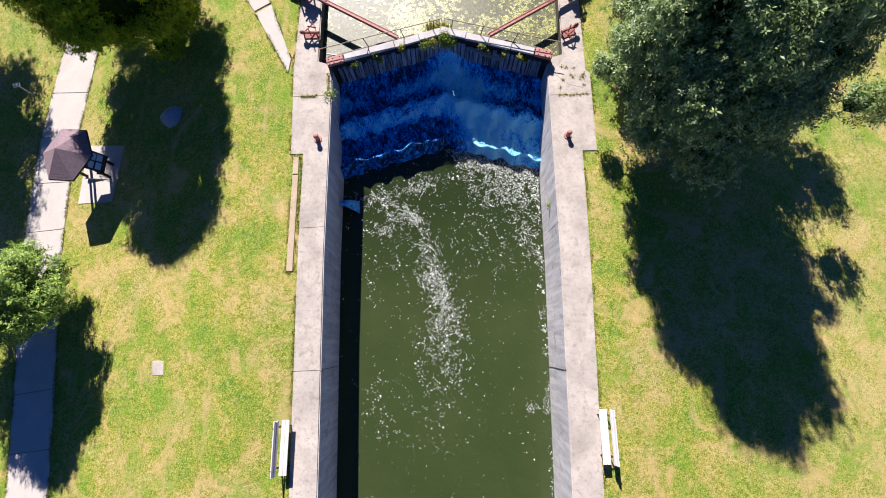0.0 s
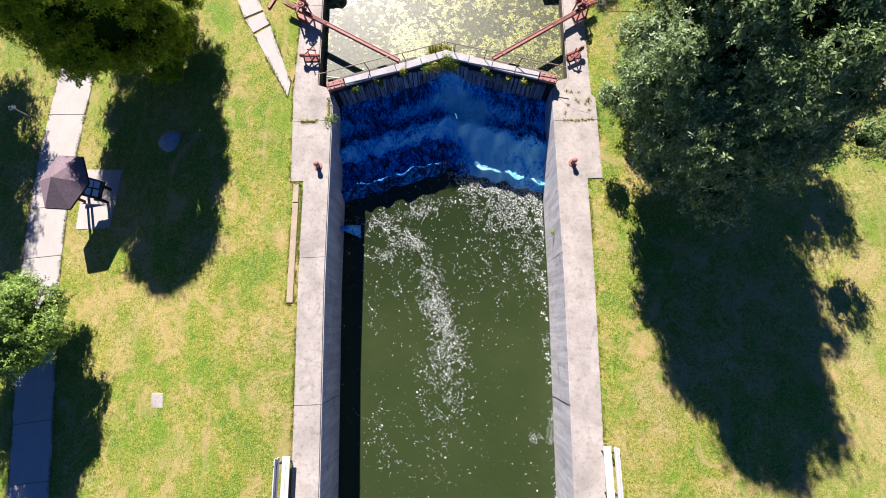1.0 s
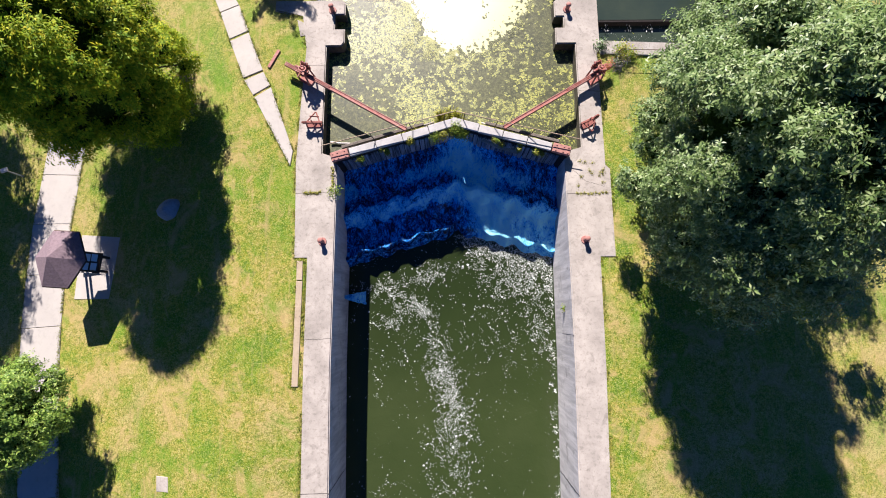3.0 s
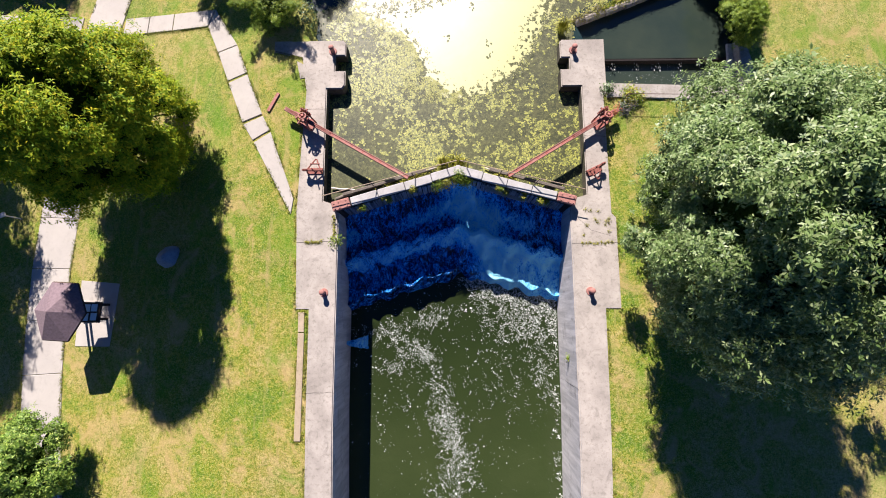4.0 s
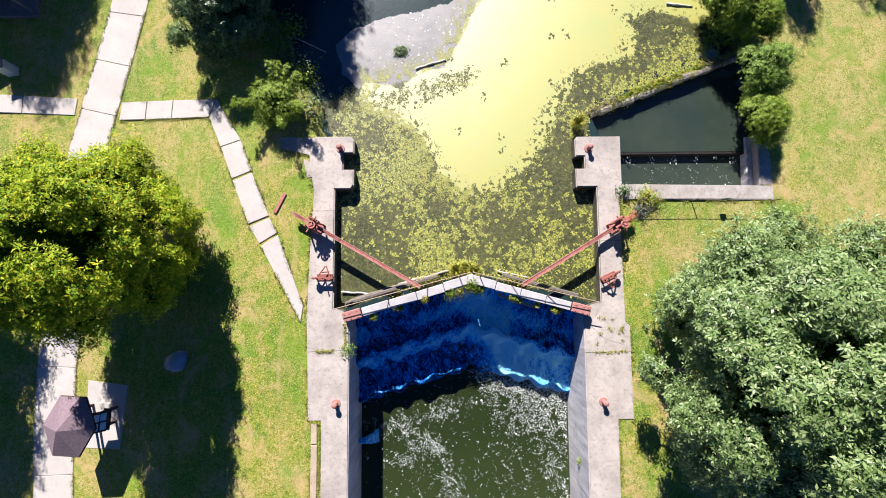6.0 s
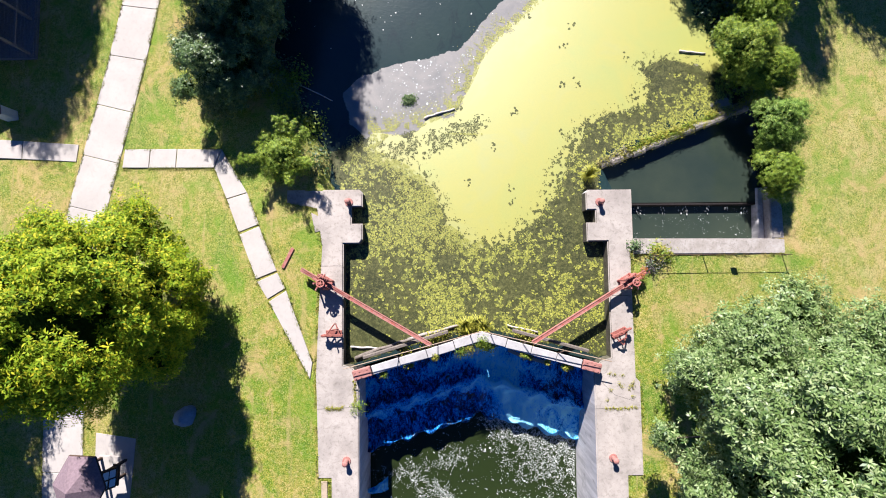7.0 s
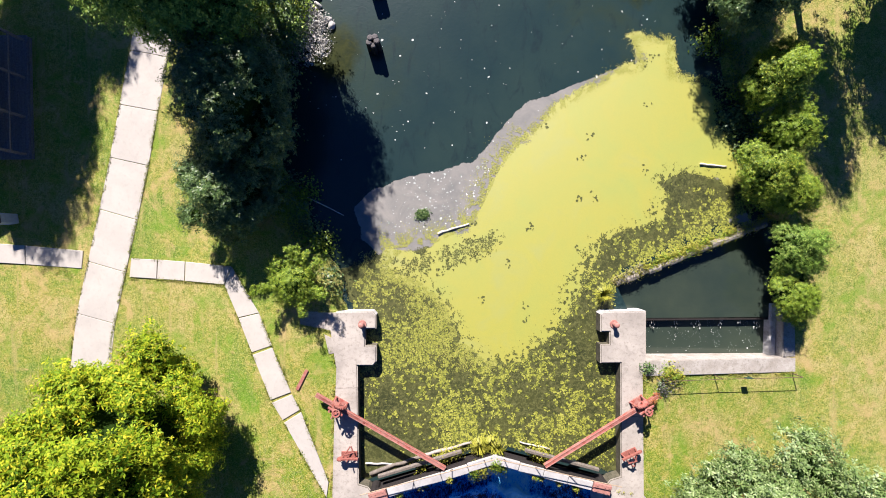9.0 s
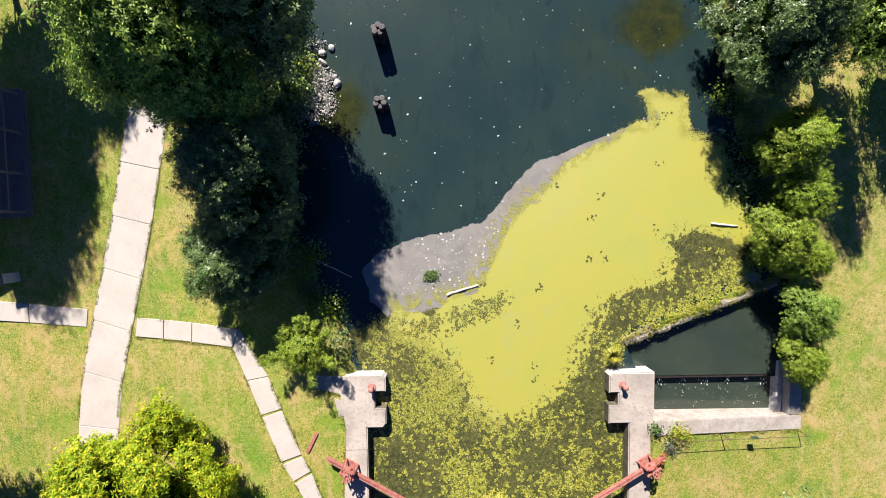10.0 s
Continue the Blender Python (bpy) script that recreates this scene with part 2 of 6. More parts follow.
INNER_SHADE = mat_inner()
LIME_LEAF = mat_leaf("bright_shrub_leaf", (0.070, 0.135, 0.012), (0.200, 0.300, 0.020), (0.46, 0.50, 0.040), 0.24)


# ---------------------------------------------------------------- mesh helpers
def mesh_of(name, verts, faces, material):
    me = bpy.data.meshes.new(name)
    me.from_pydata([tuple(v) for v in verts], [], [tuple(f) for f in faces])
    me.materials.append(material)
    me.update()
    return me


def part(name, bm, material, parent=None, label="", smooth=False):
    """Links a bmesh or a mesh as one object under a thing or a part."""
    if isinstance(bm, bmesh.types.BMesh):
        me = bpy.data.meshes.new(name)
        bmesh.ops.recalc_face_normals(bm, faces=bm.faces)
        bm.to_mesh(me)
        bm.free()
        me.materials.append(material)
    else:
        me = bm
    if smooth:
        me.polygons.foreach_set("use_smooth", [True] * len(me.polygons))
    ob = new(name, me)
    ob.parent = parent
    if label:
        ob["label"] = label
    return ob


def empty(name, m=None):
    ob = new(name)
    ob.empty_display_size = 0.2
    if m is not None:
        ob.matrix_basis = m
    return ob


def add_box(bm, size, m=Matrix(), bevel=0.0):
    r = bmesh.ops.create_cube(bm, size=1.0, matrix=m @ Matrix.Diagonal((*size, 1)))
    if bevel:
        es = list({e for v in r["verts"] for e in v.link_edges})
        bmesh.ops.bevel(bm, geom=es, offset=bevel, segments=1, affect='EDGES')
    return bm


def box(size, m=Matrix(), bevel=0.0):
    return add_box(bmesh.new(), size, m, bevel)


def add_rod(bm, a, b, r, r2=None, sides=8):
    a, b = Vector(a), Vector(b)
    d = b - a
    m = Matrix.Translation((a + b) / 2) @ d.to_track_quat('Z', 'Y').to_matrix().to_4x4()
    bmesh.ops.create_cone(bm, cap_ends=True, segments=sides, radius1=r, radius2=r if r2 is None else r2,
                          depth=d.length, matrix=m)
    return bm


def rod(a, b, r, r2=None, sides=8):
    return add_rod(bmesh.new(), a, b, r, r2, sides)


def prism(points, z0, z1, bevel=0.0):
    """An upright block over a plan polygon."""
    bm = bmesh.new()
    f = bm.faces.new([bm.verts.new((x, y, z0)) for x, y in points])
    r = bmesh.ops.extrude_face_region(bm, geom=[f])
    for v in r["geom"]:
        if isinstance(v, bmesh.types.BMVert):
            v.co.z = z1
    bmesh.ops.recalc_face_normals(bm, faces=bm.faces)
    if bevel:
        top = [e for e in bm.edges if all(abs(v.co.z - z1) < 1e-5 for v in e.verts)]
        bmesh.ops.bevel(bm, geom=top, offset=bevel, segments=2, affect='EDGES')
    return bm


# ---------------------------------------------------------------- ground
LEFT_SHORE = ((21.3, -6.45), (23.0, -6.9), (25.0, -7.8), (28.0, -9.2), (34.0, -9.3), (36.0, -8.7), (40.0, -9.2), (60, -11), (400, -14))
RIGHT_SHORE = ((25.3, 13.6), (28.7, 12.7), (32.4, 11.4), (35.5, 10.5), (40.0, 9.8), (60, 11), (400, 14))


FALL_X = (-40.0, -26.0, -20.5, -17.0, -14.0, -12.6, -11.2, -10.4, -9.4, -7.6)
FALL_Z = (-2.60, -2.40, -2.05, -1.55, -0.95, -0.58, -0.27, -0.15, -0.08, -0.04)


def lawn_z(x, y):
    """The lawn falls away from the lock walls, more so on the west."""
    if x < 0:
        return float(np.interp(x, FALL_X, FALL_Z))
    return -0.04 - 0.91 * (1 - math.exp(-0.08 * max(0.0, x - 7.8)))


def step(a, b, v):
    u = np.clip((v - a) / (b - a), 0, 1)
    return u * u * (3 - 2 * u)


def build_ground():
    fx = np.concatenate([np.arange(-30, 30.01, 0.4), [-6.5, -6.4, -6.15, -6.05, 6.05, 6.15, 6.45, 6.55, 14.5, 14.6]])
    fy = np.concatenate([np.arange(-16, 48.01, 0.4), [18.5, 18.6, 21.25, 21.35]])
    far = np.array([35, 42, 52, 70, 100, 160, 300, 600, 1200, 2400])
    xs = np.unique(np.round(np.concatenate([-far, fx, far]), 3))
    ys = np.unique(np.round(np.concatenate([[-2400, -1200, -600, -300, -160, -100, -70, -50, -38, -30, -23], fy, [52, 58, 68, 80, 100, 150, 300, 600, 1200, 2400]]), 3))
    X, Y = np.meshgrid(xs, ys)
    d = np.where(X < 0, 0.13 * np.maximum(0, -X - 7.6), 0.08 * np.maximum(0, X - 7.8))
    Z = np.where(X < 0, np.interp(X, FALL_X, FALL_Z), -0.04 - 0.91 * (1 - np.exp(-d)))
    wob = 0.012 * np.sin(X * 0.9 + 1.3 * np.sin(Y * 0.5)) * np.sin(Y * 0.7 + 0.8) * np.clip(d * 2, 0, 1)
    Z = Z + wob
    yl, xl = zip(*LEFT_SHORE)
    yr, xr = zip(*RIGHT_SHORE)
    SL = X - np.where(Y < -6, -6.1, np.where(Y < 21.3, -6.45, np.interp(Y, yl, xl) + 0.25 * np.sin(Y * 1.7) * (Y > 21.8)))
    right = np.where(Y < -6, 6.1, np.where(Y < 18.55, 6.5, np.where(Y < 25.3, 14.55, np.interp(Y, yr, xr) + 0.3 * np.sin(Y * 1.3))))
    SR = right - X
    bank_l = np.where(Y < 21.3, 0.045, 0.7)
    bank_r = np.where(Y < 25.3, 0.045, 0.8)
    k = np.minimum(step(-bank_l, bank_l, SL), step(-bank_r, bank_r, SR))
    bed = np.where(Y < 18.5, -5.2, -2.6)
    Z = Z * (1 - k) + bed * k
    verts = np.stack([X.ravel(), Y.ravel(), Z.ravel()], 1)
    nx, ny = len(xs), len(ys)
    i = np.arange(ny - 1)[:, None] * nx + np.arange(nx - 1)[None, :]
    faces = np.stack([i, i + 1, i + nx + 1, i + nx], -1).reshape(-1, 4)
    me = mesh_of("ground", verts.tolist(), faces.tolist(), GRASS)
    ob = part("ground", me, GRASS, smooth=True)
    tagged(ob, "sunlit lawn of patchy green and straw-coloured mown grass", "lawn", kind="structure")


build_ground()


def sheet(name, pts, z, material, label, category="water"):
    bm = bmesh.new()
    bm.faces.new([bm.verts.new((x, y, z)) for x, y in pts])
    ob = part(name, bm, material)
    return tagged(ob, label, category, kind="structure")


GATE = [(-5.5, 12.72), (0.22, 14.4), (5.5, 12.92)]
sheet("upper_water", [(-6.6, 12.9), (-5.5, 12.9), (0.22, 14.55), (5.5, 13.1), (6.9, 13.1), (6.9, 21.2), (6.3, 22.5), (13.6, 25.4)] + [(x + 0.9, y) for y, x in RIGHT_SHORE[1:]] + [(x - 0.9, y) for y, x in LEFT_SHORE[::-1]],
      UP_Z, UPPER, "dark grey-green still canal water above the gate")
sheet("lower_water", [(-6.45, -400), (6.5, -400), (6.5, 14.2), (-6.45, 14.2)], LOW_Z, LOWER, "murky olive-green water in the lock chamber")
sheet("pool_water", [(6.4, 20.68), (14.6, 20.66), (14.6, 25.6), (13.6, 25.4), (6.3, 22.5)], POOL_Z, POOL, "dark still water of the bypass pool")
sheet("basin_water", [(7.0, 18.5), (14.6, 18.5), (14.6, 20.66), (7.0, 20.68)], BASIN_Z, POOL, "dark rippled water below the small weir")

# ---------------------------------------------------------------- lock walls
def lock_wall(name, side, plan, label):
    ob = part(name, prism(plan, -5.4, 0.0, 0.05), WALL_TOP)
    ob.data.materials.append(WALL_FACE)
    ob.data.materials.append(ALGAE_FACE)
    for p in ob.data.polygons:
        if abs(p.normal.z) < 0.5:
            p.material_index = 2 if 12.7 < p.center.y < 21.0 else 1
    return tagged(ob, label, "lock wall", kind="structure")


LEFT_PLAN = [(-5.18, -60), (-5.18, -10), (-5.45, 3), (-5.45, 12.55), (-5.75, 12.95), (-6.2, 13.1), (-6.2, 18.75), (-5.45, 18.75), (-5.3, 18.95), (-5.3, 19.7), (-5.82, 19.7), (-5.82, 20.5), (-5.3, 20.5),
             (-5.3, 21.15), (-5.45, 21.33), (-8.9, 21.33), (-8.9, 20.75), (-7.5, 20.4), (-7.25, 18.6), (-7.4, 15.5), (-7.5, 12.6), (-7.45, 11.4), (-7.35, 7.95), (-6.75, 7.95), (-6.72, 3), (-6.4, -10), (-6.4, -60)]
RIGHT_PLAN = [(5.48, 3), (5.22, -10), (5.22, -60), (6.55, -60), (6.55, -10), (6.9, 3), (6.95, 7.92), (7.65, 7.92), (7.65, 12.2), (7.45, 12.4), (7.4, 18.2), (7.52, 18.3), (7.52, 21.22), (5.45, 21.22), (5.33, 21.1),
              (5.33, 20.25), (5.77, 20.25), (5.77, 19.65), (5.33, 19.65), (5.33, 18.75), (6.3, 18.75), (6.3, 13.3), (5.8, 13.15), (5.48, 12.75)]
lock_wall("wall_west", -1, LEFT_PLAN, "weathered pale concrete lock wall with stained inner face")
lock_wall("wall_east", 1, RIGHT_PLAN, "weathered pale concrete lock wall with pitted sunlit face")

# ---------------------------------------------------------------- cascade below the gate
def gate_y(x):
    (x0, y0), (x1, y1), (x2, y2) = GATE
    return np.where(x < x1, y0 + (x - x0) / (x1 - x0) * (y1 - y0), y1 + (x - x1) / (x2 - x1) * (y2 - y1))


def build_cascade():
    prof_s = [0.12, 0.35, 0.60, 1.5, 2.10, 2.22, 2.45, 2.60, 2.85, 3.4, 4.00, 4.28, 4.42, 4.75]
    prof_z = [-1.20, -1.45, -1.60, -1.78, -1.78, -1.58, -1.58, -1.95, -2.3, -2.55, -2.60, -2.62, -2.95, -3.36]
    xs = np.linspace(-5.46, 5.49, 120)
    ss = np.linspace(0.12, 5.0, 116)
    X, S = np.meshgrid(xs, ss)
    west = np.clip((0.4 - X) / 0.6, 0, 1)           # the west lip stands a little higher
    Z = np.interp(S - 0.16 * west * np.clip((S - 3.0) / 1.0, 0, 1), prof_s, prof_z) + 0.32 * west * np.exp(-((S - 4.45) / 0.22) ** 2)
    Z = Z + 0.55 * np.exp(-((X - 0.45) / 0.75) ** 2 - (S / 0.7) ** 2)
    wob = np.array([[noise.noise((x * 2.2, s * 1.1, 0.3)) * 0.16 + noise.noise((x * 6, s * 2.5, 4.0)) * 0.07 for x in xs] for s in ss])
    edge = np.clip(np.minimum(S - 0.12, 5.0 - S) * 3, 0, 1)
    Z = Z + wob * edge * np.clip(np.abs(S - 2.33) * 4 - 0.4, 0.1, 1)
    Y = gate_y(X) - S + 0.18 * edge * np.sin(X * 5.1) * np.sin(S * 3 + X)
    verts = np.stack([X.ravel(), Y.ravel(), Z.ravel()], 1)
    nx = len(xs)
    i = np.arange(len(ss) - 1)[:, None] * nx + np.arange(nx - 1)[None, :]
    faces = np.stack([i, i + nx, i + nx + 1, i + 1], -1).reshape(-1, 4)
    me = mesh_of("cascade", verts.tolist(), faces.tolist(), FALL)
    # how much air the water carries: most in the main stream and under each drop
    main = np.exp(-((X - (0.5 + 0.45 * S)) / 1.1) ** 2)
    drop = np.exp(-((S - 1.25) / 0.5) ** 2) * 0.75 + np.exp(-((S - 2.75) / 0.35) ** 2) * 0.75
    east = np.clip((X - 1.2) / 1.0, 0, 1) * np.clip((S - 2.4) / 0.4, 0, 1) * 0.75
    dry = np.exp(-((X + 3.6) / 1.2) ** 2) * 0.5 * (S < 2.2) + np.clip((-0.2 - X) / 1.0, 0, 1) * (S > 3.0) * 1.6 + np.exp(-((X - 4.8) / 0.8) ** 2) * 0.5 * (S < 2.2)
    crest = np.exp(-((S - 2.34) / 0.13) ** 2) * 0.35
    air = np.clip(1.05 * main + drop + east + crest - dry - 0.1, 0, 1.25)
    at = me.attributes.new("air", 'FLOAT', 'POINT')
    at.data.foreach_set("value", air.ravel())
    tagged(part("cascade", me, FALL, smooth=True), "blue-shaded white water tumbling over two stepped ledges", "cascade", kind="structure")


build_cascade()

# ---------------------------------------------------------------- lock gate
def gate_leaf(hinge, apex, flip, label):
    hx, hy = hinge
    ax, ay = apex
    d = Vector((ax - hx, ay - hy, 0))
    L = d.length
    ang = math.degrees(math.atan2(d.y, d.x))
    leaf = empty("lock_gate_leaf", pose(hx, hy, 0, 0, 0, ang))
    up = -1.0 if flip else 1.0          # side of the upper water
    tagged(leaf, label, "lock gate", "leaves of the lock gate")
    rng = random.Random(5 if flip else 9)
    # walkway slabs
    n, x0 = 4, 0.75
    w = (L - x0) / n
    for k in range(n):
        ext = 0.16 if k == n - 1 else 0.0
        bm = box((w - 0.025 + ext, 0.40, 0.12), pose(x0 + w * (k + 0.5) + ext / 2, 0.02 * rng.uniform(-1, 1), 0.42 + rng.uniform(-.01, .01)), 0.02)
        part("walkway_slab", bm, PALE_DECK, leaf)
    part("top_beam", box((L - 0.1, 0.34, 0.30), pose(L / 2, 0, 0.20), 0.02), DARK_TIMBER, leaf)
    # red hinge strap
    bm = box((0.85, 0.46, 0.16), pose(0.28, 0, 0.42), 0.03)
    for bx in (-0.02, 0.2, 0.55):
        for by in (-0.13, 0.13):
            add_rod(bm, (bx, by, 0.48), (bx, by, 0.53), 0.035, sides=6)
    part("hinge_strap", bm, PINK, leaf, "faded red bolted hinge strap")
    part("hinge_post", rod((0.05, 0, -3.4), (0.05, 0, 0.36), 0.22, sides=12), DARK_TIMBER, leaf)
    # upright boards of the gate's face
    nb = 22
    for k in range(nb):
        x = 0.25 + (L - 0.3) * (k + 0.5) / nb
        bw = (L - 0.3) / nb * rng.uniform(0.78, 0.95)
        top = 0.08 + rng.uniform(-0.25, 0.02)
        bm = box((bw, 0.09, top + 2.6), pose(x, -up * (0.12 + rng.uniform(0, 0.03)), (top - 2.6) / 2), 0.01)
        part("gate_board", bm, WET_BOARD, leaf)
    # unseen board added so no sun leaks between the gate boards
    part("backing_board", box((L - 0.2, 0.05, 2.75), pose(L / 2, -up * 0.05, -1.25)), DARK_TIMBER, leaf)
    # handrail on the upstream side
    a, e = Vector((-0.35, up * 0.50, 0.88)), Vector((L + 0.02, up * 0.30, 0.95))
    for x in (0.36, 0.66, 0.93):
        head = a.lerp(e, x)
        foot = Vector((x * L + rng.uniform(-0.08, 0.08), up * 0.17, 0.44))
        part("rail_post", rod(foot, head, 0.022, sides=6), RUSTY_RAIL, leaf)
    bm = rod(a, e, 0.022, sides=6)
    part("upstream_beam", box((L - 1.8, 0.15, 0.16), pose(L / 2 - 0.5, up * 0.60, -0.10, 8 * up, 0, 0), 0.02), OLD_TIMBER, leaf, "weathered grey timber beam")
    part("handrail", bm, mat_rail, leaf, "thin weathered yellowish pipe handrail")
    return leaf


OLD_TIMBER = mat_wood("old_brown_timber", (0.22, 0.19, 0.16), (0.10, 0.085, 0.07))
RUSTY_RAIL = mat_plain("rusty_rail_post", (0.13, 0.085, 0.06), 0.8, 0.0, 0.5)
PINK = mat_plain("bleached_pink_paint", (0.40, 0.19, 0.155), 0.75, 0.0, 0.4, 9.0)
PALE_DECK = mat_concrete("bleached_deck", (0.47, 0.455, 0.44), (0.34, 0.325, 0.31), 2.0, 0.3)
mat_rail = mat_plain("weathered_rail_paint", (0.40, 0.30, 0.20), 0.7, 0.0, 0.4)
gate_leaf(GATE[0], GATE[1], False, "weathered timber lock gate leaf with pale walkway and red hinge")
gate_leaf(GATE[2], GATE[1], True, "weathered timber lock gate leaf with pale walkway, mossy at the apex")

# ---------------------------------------------------------------- balance beams, winches, valve stands, bollards
def gear(bm, c, r, t, axis, teeth=14):
    m = Matrix.Translation(c) @ Vector(axis).to_track_quat('Z', 'Y').to_matrix().to_4x4()
    bmesh.ops.create_cone(bm, cap_ends=True, segments=20, radius1=r, radius2=r, depth=t, matrix=m)
    for k in range(teeth):
        a = 2 * math.pi * k / teeth
        add_box(bm, (r * 0.22, r * 0.16, t), m @ Matrix.Rotation(a, 4, 'Z') @ Matrix.Translation((r * 1.06, 0, 0)))
    return bm


def hand_wheel(c, r, axis):
    bm = bmesh.new()
    m = Matrix.Translation(c) @ Vector(axis).to_track_quat('Z', 'Y').to_matrix().to_4x4()
    N, K = 24, 6
    rings = [[bm.verts.new(m @ Vector(((r + 0.035 * math.cos(b)) * math.cos(a), (r + 0.035 * math.cos(b)) * math.sin(a), 0.035 * math.sin(b))))
              for b in (2 * math.pi * j / K for j in range(K))] for a in (2 * math.pi * i / N for i in range(N))]
    for i in range(N):
        for j in range(K):
            bm.faces.new((rings[i][j], rings[(i + 1) % N][j], rings[(i + 1) % N][(j + 1) % K], rings[i][(j + 1) % K]))
    for k in range(5):
        a = 2 * math.pi * k / 5
        add_rod(bm, m @ Vector((0, 0, 0)), m @ Vector((r * math.cos(a), r * math.sin(a), 0)), 0.02, sides=5)
    add_rod(bm, m @ Vector((0, 0, -0.06)), m @ Vector((0, 0, 0.06)), 0.06, sides=8)
    return bm


def gate_winch(end, foot, stand, side, label):
    """The long rack beam that pushes the leaf, through its geared winch."""
    e, f = Vector(end), Vector(foot)
    ob = empty("gate_winch", pose(stand[0], stand[1], 0))
    inv = Matrix.Translation((-stand[0], -stand[1], 0))
    e, f = inv @ e, inv @ f
    tagged(ob, label, "gate winch", "winches of the lock gate")
    d = f - e
    q = Matrix.Translation((e + f) / 2) @ d.to_track_quat('X', 'Z').to_matrix().to_4x4()
    bm = box((d.length, 0.17, 0.03), q @ Matrix.Translation((0, 0, 0.07)), 0.005)
    add_box(bm, (d.length, 0.03, 0.14), q @ Matrix.Translation((0, 0.07, 0)))
    add_box(bm, (d.length, 0.03, 0.14), q @ Matrix.Translation((0, -0.07, 0)))
    part("rack_beam", bm, RED, ob, "long faded red steel channel beam")
    # thin pale strips paint the sunlit highlight along the beam's worn edges
    for s in (-0.075, 0.075):
        part("beam_flange", box((d.length, 0.035, 0.022), q @ Matrix.Translation((0, s, 0.098)), 0.004), PINK, ob, "bleached pink beam flange")
    bm = bmesh.new()
    for k in range(46):
        add_box(bm, (0.035, 0.07, 0.03), q @ Matrix.Translation((-d.length / 2 + 0.1 + k * 0.055, 0.0, 0.10)))
    tagged(part("rack_teeth", bm, RED, ob), kind="stuff")
    part("base_plate", box((0.72, 0.52, 0.06), pose(0, 0, 0.03, 0, 0, math.degrees(math.atan2(d.y, d.x))), 0.01), RED, ob)
    for sx in (-0.3, 0.3):
        for sy in (-0.24, 0.24):
            v = q.to_3x3() @ Vector((sx, sy, 0))
            part("standard", rod((v.x, v.y, 0.05), (v.x * 0.8, v.y * 0.8, 0.85), 0.045, sides=6), RED, ob)
    part("pinion", gear(bmesh.new(), (0, 0, 0.62), 0.20, 0.10, (0, 0, 1)), RED, ob)
    ax = q.to_3x3() @ Vector((0, 1, 0))
    v = ax * (0.27 * side)
    part("spur_gear", gear(bmesh.new(), (v.x, v.y, 0.82), 0.24, 0.06, ax), RED, ob)
    part("shaft", rod(Vector((0, 0, 0.82)) - ax * 0.42, Vector((0, 0, 0.82)) + ax * 0.42, 0.04), RED, ob)
    part("cap_frame", box((0.75, 0.09, 0.08), Matrix.Translation((0, 0, 0.9)) @ d.to_track_quat('X', 'Z').to_matrix().to_4x4(), 0.01), RED, ob)
    part("spindle", rod((0.05, -0.05, 0.6), (0.05, -0.05, 1.05), 0.035), RED, ob)
    part("hand_wheel", hand_wheel((0.05, -0.05, 1.0), 0.16, (0.1, 0.2, 1)), RED, ob)
    return ob


gate_winch((-8.05, 17.55, 0.38), (-2.1, 14.05, 0.42), (-7.05, 16.95), 1, "faded red geared gate winch with long rack beam")
gate_winch((7.85, 17.30, 0.38), (2.55, 14.10, 0.42), (7.1, 16.85), -1, "rusty red geared gate winch beside tangled vines")


def valve_stand(x, y, turn, label):
    ob = empty("valve_stand", pose(x, y, 0, 0, 0, turn))
    tagged(ob, label, "valve stand", "valve stands on the lock walls")
    part("base_plate", box((0.75, 0.30, 0.05), pose(0, 0, 0.025), 0.01), RUST_RED, ob)
    part("cross_beam", box((0.95, 0.10, 0.12), pose(0, -0.05, 0.36), 0.01), RUST_RED, ob)
    for a, b in (((-0.35, -0.1, 0.05), (-0.30, -0.05, 0.36)), ((0.35, -0.1, 0.05), (0.30, -0.05, 0.36))):
        part("leg", rod(a, b, 0.04, sides=6), RUST_RED, ob)
    for a, b in (((-0.3, -0.05, 0.36), (0.10, 0.50, 0.30)), ((0.35, -0.05, 0.36), (0.14, 0.50, 0.30)), ((-0.1, 0.2, 0.5), (0.3, 0.25, 0.33))):
        part("strut", rod(a, b, 0.032, sides=6), RUST_RED, ob)
    part("gear_wheel", gear(bmesh.new(), (-0.36, -0.05, 0.36), 0.14, 0.06, (0, 1, 0.2), 10), RUST_RED, ob)
    part("screw_stem", rod((0.0, -0.05, 0.1), (0.0, -0.05, 0.62), 0.03), RUST_RED, ob)


valve_stand(-6.62, 14.55, 0, "faded red valve stand with angled struts on the lock wall")
valve_stand(6.68, 14.45, 205, "rusty red valve stand with angled struts on the lock wall")


def bollard():
    ob = empty("bollard")
    tagged(ob, "small rusty red iron mooring bollard on the concrete wall", "bollard", "bollards on the lock walls")
    part("base_flange", rod((0, 0, 0), (0, 0, 0.04), 0.20, 0.19, 14), PINK, ob, smooth=False)
    part("shaft", rod((0, 0, 0.04), (0, 0, 0.33), 0.11, 0.09, 12), PINK, ob)
    bm = bmesh.new()
    bmesh.ops.create_uvsphere(bm, u_segments=14, v_segments=8, radius=0.135, matrix=Matrix.Translation((0, 0, 0.36)) @ Matrix.Diagonal((1, 1, 0.62, 1)))
    part("cap", bm, PINK, ob, smooth=True)
    return ob


